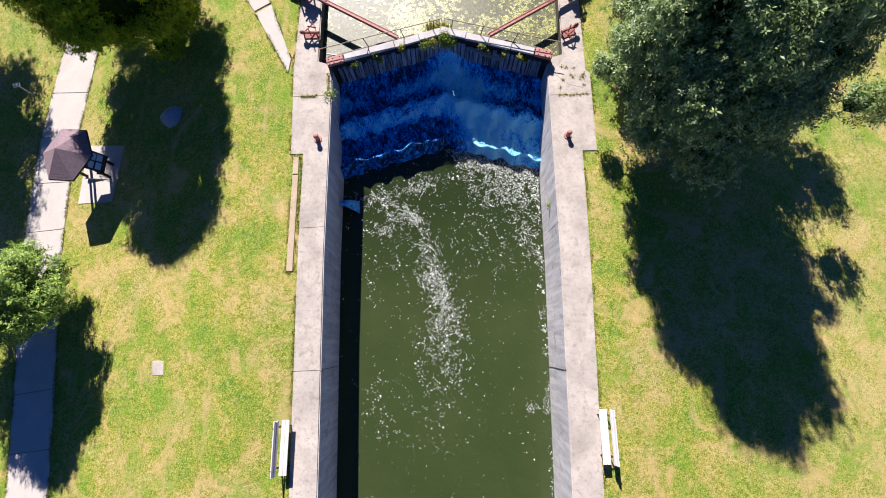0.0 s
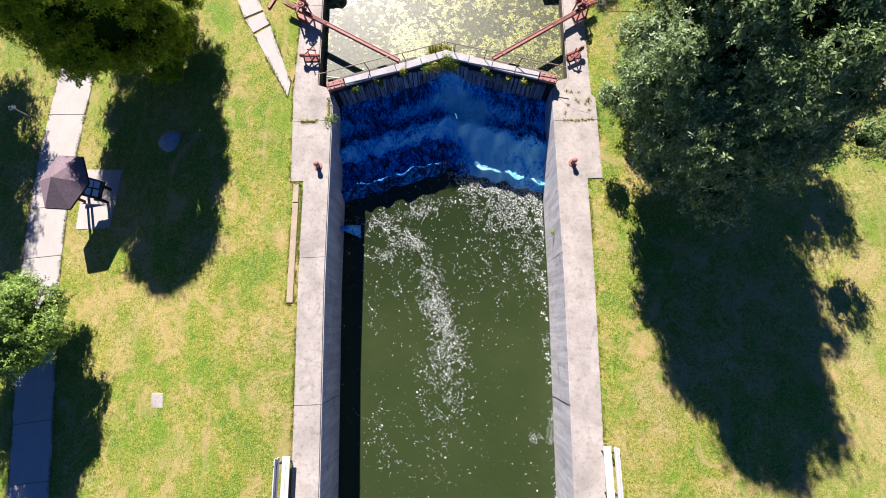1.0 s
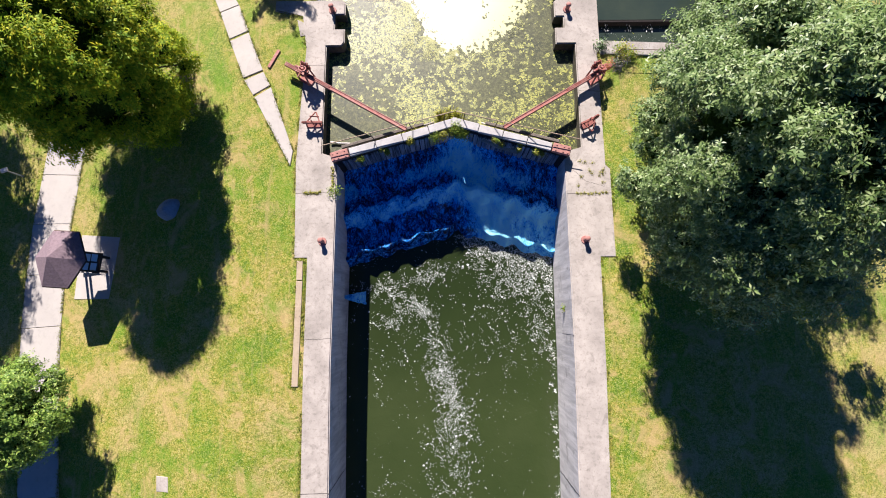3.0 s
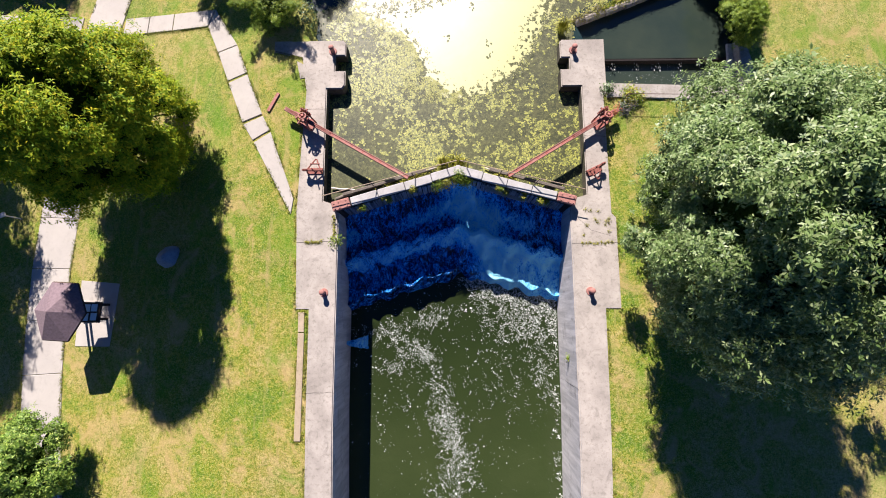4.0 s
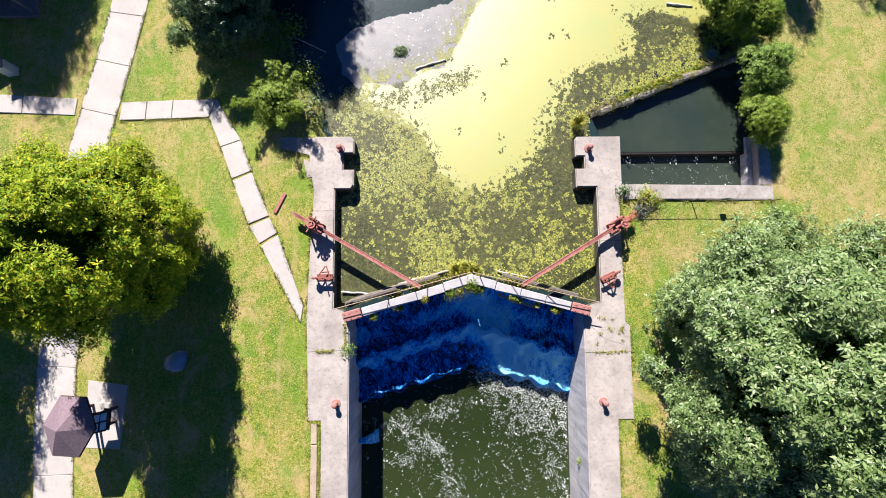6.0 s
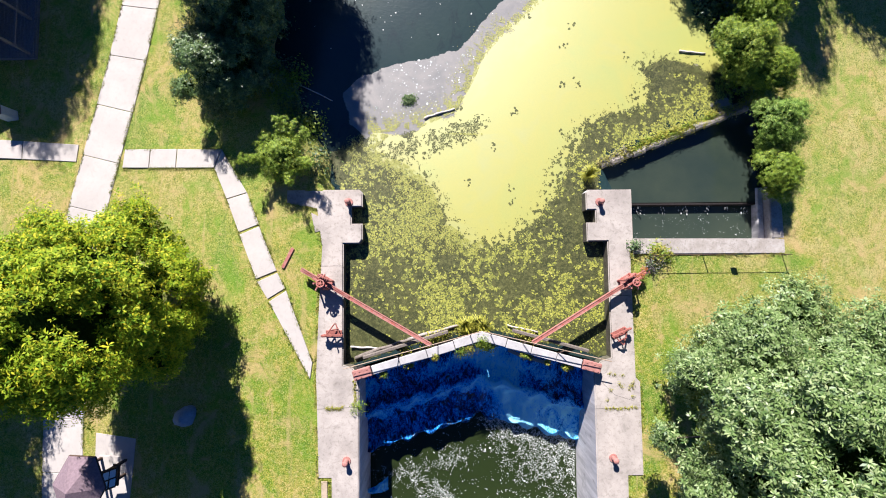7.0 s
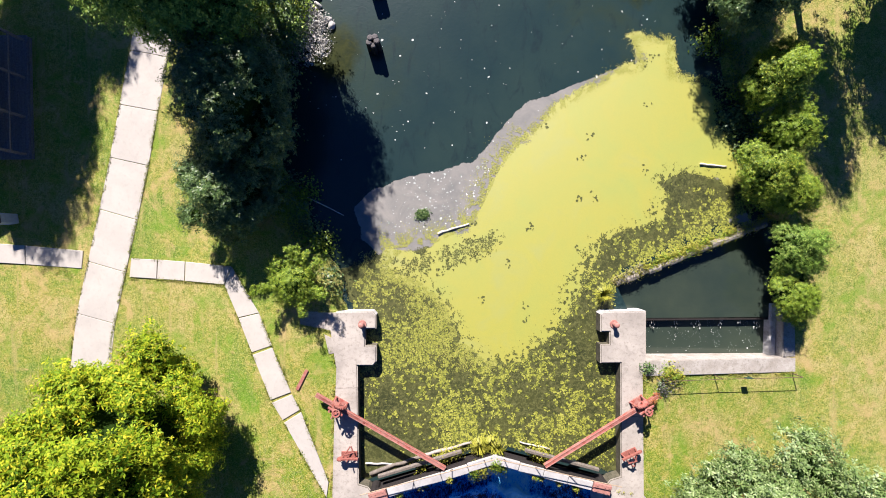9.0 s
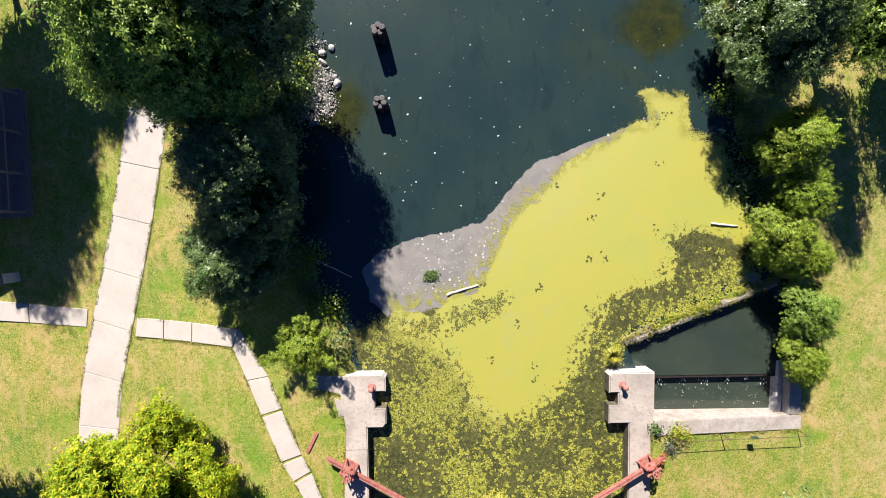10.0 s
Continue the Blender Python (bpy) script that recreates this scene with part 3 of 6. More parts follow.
b0 = bollard()
b0.matrix_basis = pose(-6.02, 8.75, 0)
for x, y in ((6.24, 8.75), (-5.95, 20.72), (5.97, 20.62)):
    copy_thing(b0, pose(x, y, 0, 0, 0, 40 * x))

# ---------------------------------------------------------------- trees
def fast_quads(name, V, material):
    """A mesh of separate four-cornered leaves; V is n x 4 x 3."""
    n = len(V)
    me = bpy.data.meshes.new(name)
    me.vertices.add(n * 4)
    me.vertices.foreach_set("co", V.astype(np.float32).ravel())
    me.loops.add(n * 4)
    me.loops.foreach_set("vertex_index", np.arange(n * 4, dtype=np.int32))
    me.polygons.add(n)
    me.polygons.foreach_set("loop_start", np.arange(0, n * 4, 4, dtype=np.int32))
    me.materials.append(material)
    me.update()
    me.validate()
    return me


def leaves(rng, centres, normals, size, droop=0.25):
    """Bent diamond leaves at the centres, facing roughly along the normals."""
    n = len(centres)
    nor = normals / (np.linalg.norm(normals, axis=1, keepdims=True) + 1e-9) + rng.normal(0, 0.33, (n, 3))
    nor /= np.linalg.norm(nor, axis=1, keepdims=True) + 1e-9
    u = np.cross(nor, rng.normal(0, 1, (n, 3)))
    u /= np.linalg.norm(u, axis=1, keepdims=True) + 1e-9
    v = np.cross(nor, u)
    s = size * rng.uniform(0.6, 1.35, (n, 1))
    tip = centres + u * s - nor * s * droop
    tail = centres - u * s * 0.8 - nor * s * droop * 0.6
    a = centres + v * s * 0.46 + nor * s * 0.08
    b = centres - v * s * 0.46 + nor * s * 0.08
    return np.stack([tail, a, tip, b], 1)


def crown_boughs(pr, centre, radii, count, low, reach, lean, taper):
    """Clumps of foliage at the ends of the boughs, over a crown that tapers to its top."""
    cx, cy, cz = centre
    rx, ry, rz = radii
    base = 1.02 * ((rx * ry * rz) ** (2 / 3) * 2 * math.pi * (1 - low) / (count * math.pi)) ** 0.5
    res = []
    for k in range(count):
        h = 1 - (1 - low) * (k + 0.5) / count + pr.uniform(-0.10, 0.10)
        a = 2.399963 * k + pr.uniform(-0.5, 0.5)
        u = min(1.0, max(0.0, (h + 0.45) / 1.45))
        c = (1 - u ** taper) ** 0.75 if h > low + 0.25 else 0.85
        g = pr.uniform(*reach)
        s = base * pr.uniform(0.55, 1.15)
        e = 1 - 0.40 * s / max(rx, ry)
        res.append((cx + math.cos(a) * c * rx * g * e + lean[0] * h, cy + math.sin(a) * c * ry * g * e + lean[1] * h, cz + h * rz * (0.5 + 0.5 * g) * e, s, s * pr.uniform(0.75, 1.2), s * pr.uniform(0.55, 0.85)))
    return res


def rosettes(rng, centre, clumps, n, per, size):
    """Tufts of leaves round the twig ends, over the upper and outer sides of each clump."""
    L = np.array(clumps)
    w = L[:, 3] * L[:, 4]
    m = n // per
    L = L[rng.choice(len(L), m, p=w / w.sum())]
    out = L[:, :3] - np.array(centre)
    out /= np.linalg.norm(out, axis=1, keepdims=True) + 1e-6
    d = rng.normal(0, 1, (m, 3))
    d /= np.linalg.norm(d, axis=1, keepdims=True)
    d = d + out * 0.45 + np.array([0, 0, 0.25])
    d /= np.linalg.norm(d, axis=1, keepdims=True)
    r = np.clip(0.98 + rng.normal(0, 0.20, (m, 1)), 0.5, 1.5)
    r = np.where(rng.uniform(0, 1, (m, 1)) < 0.10, rng.uniform(1.1, 1.75, (m, 1)), r)
    C = L[:, :3] + d * L[:, 3:] * r
    ax = d * 0.8 + out * 0.3 + np.array([0, 0, 0.75]) + rng.normal(0, 0.42, (m, 3))
    ax /= np.linalg.norm(ax, axis=1, keepdims=True)
    u = np.cross(ax, rng.normal(0, 1, (m, 3)))
    u /= np.linalg.norm(u, axis=1, keepdims=True)
    v = np.cross(ax, u)
    k = np.arange(per)
    phi = k[None, :] * 2.399963 + rng.uniform(0, 6.28, (m, 1)) + rng.normal(0, 0.25, (m, per))
    lift = (k[None, :] / per) * 0.8 - 0.25 + rng.normal(0, 0.2, (m, per))
    s = (size * rng.uniform(0.7, 1.3, (m, 1)) * rng.uniform(0.7, 1.2, (m, per)))[:, :, None]
    ray = np.cos(phi)[:, :, None] * u[:, None] + np.sin(phi)[:, :, None] * v[:, None]
    side = -np.sin(phi)[:, :, None] * u[:, None] + np.cos(phi)[:, :, None] * v[:, None]
    run = ray * np.cos(lift)[:, :, None] + ax[:, None] * np.sin(lift)[:, :, None]
    nor = ax[:, None] * np.cos(lift)[:, :, None] - ray * np.sin(lift)[:, :, None]
    root = C[:, None] + ax[:, None] * (k[None, :, None] / per - 0.5) * size * 0.9 + run * s * 0.12
    mid = root + run * s * 0.55 + nor * s * 0.07
    V = np.stack([root, mid + side * s * 0.21, root + run * s * 1.1 - nor * s * 0.12, mid - side * s * 0.21], 2)
    return V.reshape(-1, 4, 3)


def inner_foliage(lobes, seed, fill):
    """Solid lumpy filler wholly behind a crown's leaves, added to block light, shade-coloured."""
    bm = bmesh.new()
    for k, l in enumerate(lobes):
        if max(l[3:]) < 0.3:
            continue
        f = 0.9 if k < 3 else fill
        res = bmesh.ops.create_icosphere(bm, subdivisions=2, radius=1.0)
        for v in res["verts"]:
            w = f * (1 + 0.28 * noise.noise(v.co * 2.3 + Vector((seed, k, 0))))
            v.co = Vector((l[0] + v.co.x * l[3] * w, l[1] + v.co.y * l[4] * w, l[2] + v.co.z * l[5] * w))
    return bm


def limb_tree(bm, base, top, r0, r1, bend, rng, segs=5):
    pts = [Vector(base).lerp(Vector(top), k / segs) + Vector((rng.uniform(-bend, bend), rng.uniform(-bend, bend), 0)) * (0 < k < segs) for k in range(segs + 1)]
    for k in range(segs):
        add_rod(bm, pts[k], pts[k + 1], r0 + (r1 - r0) * k / segs, r0 + (r1 - r0) * (k + 1) / segs, 8)
    return pts


def tree(x, y, rx, ry, z_low, z_top, n, size, material, label, seed, boughs=40, name="tree", trunk_r=0.22, category="tree", shoots=0, low=-0.6, reach=(0.62, 1.0), sides=(), shift=(0, 0), fill=0.62, per=9, lean=(0, 0), taper=2.1):
    rng = np.random.default_rng(seed)
    pr = random.Random(seed)
    ob = empty(name, pose(x, y, lawn_z(x, y)))
    tagged(ob, label, category)
    zc, rz = (z_low + z_top) / 2, (z_top - z_low) / 2
    centre = (shift[0], shift[1], zc)
    clumps = crown_boughs(pr, centre, (rx, ry, rz), boughs, low, reach, lean, taper) + list(sides)
    for k in range(shoots):              # young shoots standing out of the crown
        a = pr.uniform(0, 6.28)
        for j in range(4):
            clumps.append((math.cos(a) * rx * (0.75 + 0.2 * j), math.sin(a) * ry * (0.75 + 0.2 * j), zc + rz * (0.2 + 0.2 * j), 0.17, 0.17, 0.2))
    part("crown", fast_quads("crown", rosettes(rng, centre, clumps, n, per, size), material), material, ob)
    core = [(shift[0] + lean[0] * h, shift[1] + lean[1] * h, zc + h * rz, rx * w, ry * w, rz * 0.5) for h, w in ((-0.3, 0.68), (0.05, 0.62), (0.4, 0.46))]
    part("inner_foliage", inner_foliage(core + [(l[0] * 0.97, l[1] * 0.97, l[2] - 0.22 * l[5], *l[3:]) for l in clumps], seed, fill), INNER_SHADE, ob, "dark dense inside of the crown")
    bm = bmesh.new()
    limb_tree(bm, (0, 0, -0.15), (shift[0], shift[1], zc), trunk_r, trunk_r * 0.45, 0.12, pr)
    for l in clumps[:boughs + len(sides)]:
        a = Vector((0, 0, pr.uniform(0.35, 0.8) * zc))
        limb_tree(bm, a, Vector(l[:3]), trunk_r * 0.22, 0.025, 0.15, pr, 3)
    part("trunk", bm, BARK, ob)
    return ob


tree(11.2, 10.9, 4.45, 5.2, 0.6, 11.2, 270000, 0.128, SILVER_LEAF, "large spreading tree with silvery grey-green leaves on the lawn", 11, 100, trunk_r=0.32, low=-0.9, lean=(-1.0, 0.0), reach=(0.62, 1.03), fill=0.56, taper=3.0,
     sides=[(5.6, -2.9, 4.2, 0.9, 0.8, 0.6), (5.2, 2.4, 4.6, 1.1, 1.1, 0.8), (5.8, 1.0, 4.4, 0.8, 0.8, 0.6)])
tree(-15.65, 15.9, 3.5, 3.75, 0.3, 9.7, 130000, 0.135, YELLOW_LEAF, "rounded lawn tree with yellow-green leaves beside the walk", 12, 95, low=-0.9, lean=(0.0, -0.8), fill=0.62, reach=(0.68, 1.02), per=8, taper=2.8)
tree(-19.7, 1.0, 3.0, 2.6, 0.6, 6.0, 70000, 0.12, BANK_LEAF, "green tree overhanging the concrete walk", 13, 46)
tree(-27.3, 17.7, 3.6, 5.2, 2.3, 10.6, 46000, 0.17, DARK_LEAF, "dark green tree shading the far side of the walk", 14, 34)
tree(-12.4, 35.0, 2.9, 3.4, 1.0, 8.6, 80000, 0.125, BANK_LEAF, "tall leafy green tree on the canal bank", 15, 36, trunk_r=0.3)
tree(-10.2, 36.0, 2.3, 2.2, 1.0, 8.9, 44000, 0.125, DARK_LEAF, "tall dark tree leaning over the canal", 26, 28, trunk_r=0.13, shift=(0.7, 0.4))
tree(-10.8, 30.6, 2.3, 3.4, 0.0, 5.0, 56000, 0.11, DARK_LEAF, "dense dark green tree at the canal edge", 24, 36, trunk_r=0.16)
tree(-11.6, 27.0, 2.2, 2.7, 0.0, 2.9, 46000, 0.105, DARK_LEAF, "dense dark thicket tree at the canal edge", 16, 30, trunk_r=0.12)
tree(-26.5, 40.8, 3.8, 3.8, 4.0, 11.8, 50000, 0.15, BANK_LEAF, "tall green tree behind the park building", 17, 34)
tree(-24.4, 43.2, 3.0, 3.0, 3.5, 10.2, 34000, 0.15, DARK_LEAF, "tall dark tree standing north of the park building", 34, 28)
tree(-21.8, 45.4, 3.0, 3.0, 2.8, 9.5, 30000, 0.14, BANK_LEAF, "leafy green tree beside the far walk", 27, 26)
tree(19.0, 37.6, 2.7, 3.2, 1.0, 6.4, 24000, 0.13, BANK_LEAF, "green tree at the far lawn edge", 18, 26, fill=0.55)
tree(11.3, 36.4, 2.1, 3.2, 0.0, 4.8, 56000, 0.11, DARK_LEAF, "tall dark shrubby tree on the canal bank", 19, 40, trunk_r=0.15)
tree(14.7, 36.6, 1.5, 2.3, 1.0, 7.2, 15000, 0.13, BANK_LEAF, "slender green tree behind the bank shrubs", 25, 20, fill=0.45)
tree(12.5, 31.7, 1.3, 1.6, 0.0, 3.2, 45000, 0.080, LIME_LEAF, "bright green leafy shrub on the canal bank", 20, 22, name="shrub", trunk_r=0.08, category="shrub", reach=(0.45, 1.05))
tree(13.2, 29.4, 0.9, 1.1, 0.0, 3.0, 21000, 0.067, LIME_LEAF, "tall bright green shrub on the canal bank", 31, 14, name="shrub", trunk_r=0.06, category="shrub", reach=(0.45, 1.05))
tree(12.7, 27.7, 1.35, 1.3, 0.0, 2.4, 48000, 0.063, LIME_LEAF, "bright yellow-green shrub on the canal bank", 21, 22, name="shrub", trunk_r=0.07, category="shrub", reach=(0.45, 1.05))
tree(14.0, 26.7, 1.15, 1.0, 0.0, 2.0, 33000, 0.063, LIME_LEAF, "bright yellow-green shrub on the canal bank", 32, 16, name="shrub", trunk_r=0.06, category="shrub", reach=(0.45, 1.05))
tree(14.6, 24.2, 1.0, 1.5, 0.0, 2.1, 27000, 0.063, BANK_LEAF, "green leafy shrub above the pool", 33, 14, name="shrub", trunk_r=0.06, category="shrub", reach=(0.45, 1.05), shift=(-0.4, 0))
tree(14.6, 21.95, 1.0, 1.3, 0.0, 1.7, 33000, 0.063, LIME_LEAF, "bright green shrub beside the pool wall", 22, 16, name="shrub", trunk_r=0.06, category="shrub", reach=(0.45, 1.05), shift=(-0.4, 0))
tree(-8.9, 22.8, 1.15, 1.1, 0.0, 1.5, 27000, 0.063, LIME_LEAF, "spiky young green shrub at the wall end", 23, 14, shoots=9, name="shrub", trunk_r=0.05, category="shrub", reach=(0.45, 1.05))

# ---------------------------------------------------------------- walks
def slab_mesh(pts, z_of, thick=0.10, lift=0.05):
    bm = bmesh.new()
    top = [bm.verts.new((x, y, z_of(x, y) + lift)) for x, y in pts]
    bot = [bm.verts.new((x, y, z_of(x, y) + lift - thick)) for x, y in pts]
    bm.faces.new(top)
    bm.faces.new(bot[::-1])
    for k in range(len(pts)):
        j = (k + 1) % len(pts)
        bm.faces.new((top[j], top[k], bot[k], bot[j]))
    es = [e for e in bm.edges if all(v in top for v in e.verts)]
    bmesh.ops.bevel(bm, geom=es, offset=0.015, segments=1, affect='EDGES')
    return bm


def inset(pts, g):
    """Draws a four-cornered slab in by g along its length."""
    (a, b, c, d) = [Vector(p) for p in pts]
    u, v = (d - a).normalized(), (c - b).normalized()
    return [tuple(a + u * g), tuple(b + v * g), tuple(c - v * g), tuple(d - u * g)]


MAIN = [(-12.46, -18.46), (-8.27, -18.93), (-3.32, -19.58), (3.41, -20.58), (6.62, -20.79), (10.16, -20.83), (14.53, -20.58), (19.58, -20.25), (22.1, -19.65), (24.81, -18.94), (27.34, -18.24), (30.37, -17.54), (32.71, -17.03), (38.42, -15.63), (46.44, -14.26)]
main_walk = tagged(empty("pavement_main"), "pale jointed concrete walk along the lawn", "walk", kind="structure")
my, mx = zip(*MAIN)
ys = np.arange(-11.5, 44, 2.66) + 0.35
for ya, yb in zip(ys, ys[1:]):
    def edge(y):
        x = float(np.interp(y, my, mx))
        t = Vector((float(np.interp(y + 0.5, my, mx)) - float(np.interp(y - 0.5, my, mx)), 1.0)).normalized()
        nrm = Vector((t.y, -t.x)) * 1.11
        return (x - nrm.x, y - nrm.y), (x + nrm.x, y + nrm.y)
    (al, ar), (bl, br) = edge(ya), edge(yb)
    part("slab", slab_mesh(inset([al, ar, br, bl], 0.012), lawn_z, lift=0.025), WALK, main_walk)

side_walk = tagged(empty("pavement_side"), "narrow pale concrete side walk leading to the lock wall", "walk", kind="structure")
STRIPS = [
    [(-32.18, 24.89), (-32.18, 23.86), (-26.77, 23.76), (-26.76, 24.78)],
    [(-26.76, 24.78), (-26.77, 23.76), (-23.75, 23.57), (-23.75, 24.54)],
    [(-23.75, 24.54), (-23.75, 23.57), (-20.69, 23.34), (-20.58, 24.25)],
    [(-17.9, 23.86), (-18.02, 22.91), (-16.47, 22.83), (-16.4, 23.79)],
    [(-16.4, 23.79), (-16.47, 22.83), (-14.9, 22.74), (-14.84, 23.69)],
    [(-14.84, 23.69), (-14.9, 22.74), (-12.68, 22.59), (-12.29, 23.47)],
    [(-12.29, 23.47), (-12.68, 22.59), (-11.95, 21.0), (-10.88, 21.26)],
    [(-10.88, 21.26), (-11.95, 21.0), (-11.27, 19.35), (-10.25, 19.71)],
    [(-10.25, 19.64), (-11.24, 19.27), (-10.34, 17.11), (-9.36, 17.49)],
    [(-9.34, 17.42), (-10.3, 17.01), (-9.77, 16.16), (-8.93, 16.66)],
    [(-8.9, 16.58), (-9.72, 16.07), (-7.72, 12.45), (-7.62, 13.2)],
]
for s in STRIPS:
    part("slab", slab_mesh(inset(s, 0.02), lawn_z, 0.16, 0.05), WALK, side_walk)
kiosk_pad = tagged(part("pavement_pad", slab_mesh([(-19.0, 9.5), (-19.0, 6.2), (-17.0, 6.2), (-16.75, 9.3)], lawn_z, lift=0.015), WALK), "pale concrete pad under the kiosk", "pad", kind="structure")
SANDY = mat_concrete("sandy_worn_concrete", (0.46, 0.37, 0.26), (0.33, 0.27, 0.18), 1.4, 0.5)
wall_strip = tagged(empty("pavement_strip"), "worn concrete edging strip in the grass beside the lock wall", "edging", kind="structure")
for s in ([(-7.18, 6.9), (-7.18, 2.2), (-6.85, 2.2), (-6.85, 6.9)], [(-7.2, 7.85), (-7.18, 6.95), (-6.86, 6.95), (-6.88, 7.85)]):
    part("slab", slab_mesh(inset(s, 0.02), lambda x, y: 0.0, lift=0.015), SANDY, wall_strip)
tagged(part("marker_slab", slab_mesh([(-13.33, -1.75), (-13.25, -2.4), (-12.62, -2.38), (-12.7, -1.75)], lawn_z, lift=0.02), WALL_TOP), "small square concrete marker slab set in the lawn", "slab")

# ---------------------------------------------------------------- floating growth on the upper water
def inside(poly, X, Y):
    res = np.zeros(X.shape, bool)
    for (xa, ya), (xb, yb) in zip(poly, poly[1:] + poly[:1]):
        hit = ((ya > Y) != (yb > Y)) & (X < (xb - xa) * (Y - ya) / (yb - ya + 1e-12) + xa)
        res ^= hit
    return res


def wavy(X, Y, scale, amount, seed):
    """Cheap smooth two-way wobble of a plan."""
    r = random.Random(seed)
    dx, dy = np.zeros_like(X), np.zeros_like(Y)
    for k in range(7):
        f = scale * (1.6 ** k)
        a, p, q = r.uniform(0, 6.28), r.uniform(0, 6.28), r.uniform(0, 6.28)
        u = X * math.cos(a) + Y * math.sin(a)
        dx += np.sin(u * f + p) * amount / (1.45 ** k)
        dy += np.sin(u * f * 1.1 + q) * amount / (1.45 ** k)
    return X + dx, Y + dy


def edge_distance(poly, X, Y):
    """Metres to a plan polygon's edge, positive inside."""
    best = np.full(X.shape, 1e9)
    for (xa, ya), (xb, yb) in zip(poly, poly[1:] + poly[:1]):
        dx, dy = xb - xa, yb - ya
        t = np.clip(((X - xa) * dx + (Y - ya) * dy) / (dx * dx + dy * dy), 0, 1)
        best = np.minimum(best, np.hypot(X - xa - t * dx, Y - ya - t * dy))
    return np.where(inside(poly, X, Y), best, -best)


def mat_sheet(name, poly, z, cell, material, label, category, scale, amount, seed, soft=0.5):
    """A thin floating layer that breaks up towards its edge."""
    xs = np.arange(min(p[0] for p in poly) - 1.5, max(p[0] for p in poly) + 1.5, cell)
    ys = np.arange(min(p[1] for p in poly) - 1.5, max(p[1] for p in poly) + 1.5, cell)
    X, Y = np.meshgrid(xs, ys)
    D = edge_distance(poly, *wavy(X, Y, scale, amount, seed)) / soft
    corner = np.stack([D[:-1, :-1], D[:-1, 1:], D[1:, 1:], D[1:, :-1]])
    keep = corner.max(0) > -1.0
    nx = len(xs)
    idx = (np.arange(len(ys) - 1)[:, None] * nx + np.arange(nx - 1)[None, :])[keep]
    faces = np.stack([idx, idx + 1, idx + nx + 1, idx + nx], -1)
    used, inv = np.unique(faces, return_inverse=True)
    verts = np.stack([X.ravel(), Y.ravel(), np.full(X.size, z)], 1)[used]
    me = mesh_of(name, verts.tolist(), inv.reshape(faces.shape).tolist(), material)
    at = me.attributes.new("cover", 'FLOAT', 'POINT')
    at.data.foreach_set("value", np.clip(D.ravel()[used], -2, 2).astype(np.float32))
    return tagged(part(name, me, material), label, category, kind="stuff")


def break_up(n, coarse, fine, weight):
    """Lets a floating layer thin out into specks where its cover runs low."""
    at = n.t.nodes.new("ShaderNodeAttribute")
    at.attribute_name = "cover"
    k = n.maths('ADD', n.maths('MULTIPLY', at.outputs["Fac"], 0.5), n.maths('ADD', n.maths('MULTIPLY', n.noise(coarse, 4, 0.6, 0.4), weight), n.maths('MULTIPLY', n.noise(fine, 4, 0.75), 1.0 - weight)))
    n.t.links.new(n.ramp(k, (0.49, 0.0), (0.51, 1.0)), n.b.inputs["Alpha"])


def mat_duckweed():
    n = Nodes("duckweed")
    a = n.noise(0.35, 5, 0.6, 0.6)
    b = n.noise(2.2, 6, 0.7, 0.4)
    f = n.noise(45.0, 3, 0.7)
    c = n.ramp(a, (0.32, (0.325, 0.345, 0.034)), (0.55, (0.365, 0.345, 0.022)), (0.72, (0.335, 0.340, 0.065)))
    c = n.mix(n.ramp(b, (0.58, 0.0), (0.78, 0.5)), c, (0.30, 0.325, 0.050))
    c = n.mix(n.ramp(f, (0.35, 0.35), (0.6, 0.0)), c, (0.20, 0.24, 0.03))
    n.bump(f, 0.35, 0.01)
    break_up(n, 3.0, 16.0, 0.4)
    n.b.inputs["Coat Weight"].default_value = 1.0
    n.b.inputs["Coat Roughness"].default_value = 0.49
    n.b.inputs["Coat IOR"].default_value = 2.0
    return n.done(c, 0.55, 0.0, 0.6)


def mat_loose():
    n = Nodes("loose_duckweed")
    c = n.ramp(n.island(), (0.0, (0.24, 0.26, 0.03)), (1.0, (0.38, 0.37, 0.08)))
    return n.done(c, 0.5, 0.0, 0.6)


def mat_film():
    n = Nodes("olive_leaf_film")
    a = n.noise(0.5, 5, 0.65, 0.4)
    b = n.noise(3.4, 5, 0.7, 0.8)
    c = n.ramp(a, (0.35, (0.026, 0.031, 0.008)), (0.65, (0.056, 0.060, 0.014)))
    c = n.mix(n.ramp(b, (0.50, 0.0), (0.60, 0.5)), c, (0.12, 0.12, 0.035))
    c = n.mix(n.ramp(n.noise(9.0, 4, 0.75, 0.6), (0.50, 0.0), (0.58, 0.6)), c, (0.14, 0.145, 0.045))
    n.bump(b, 0.5, 0.02)
    break_up(n, 3.0, 14.0, 0.5)
    return n.done(c, 0.50, 0.0, 0.45)


def mat_scum():
    n = Nodes("grey_pollen_scum")
    a = n.noise(0.8, 6, 0.7, 0.8)
    f = n.noise(30.0, 4, 0.7)
    c = n.ramp(a, (0.32, (0.17, 0.17, 0.16)), (0.66, (0.26, 0.245, 0.22)))
    c = n.mix(n.ramp(f, (0.66, 0.0), (0.74, 0.9)), c, (0.72, 0.68, 0.58))
    n.bump(f, 0.3, 0.01)
    break_up(n, 2.0, 12.0, 0.6)
    return n.done(c, 0.38, 0.0, 0.5)


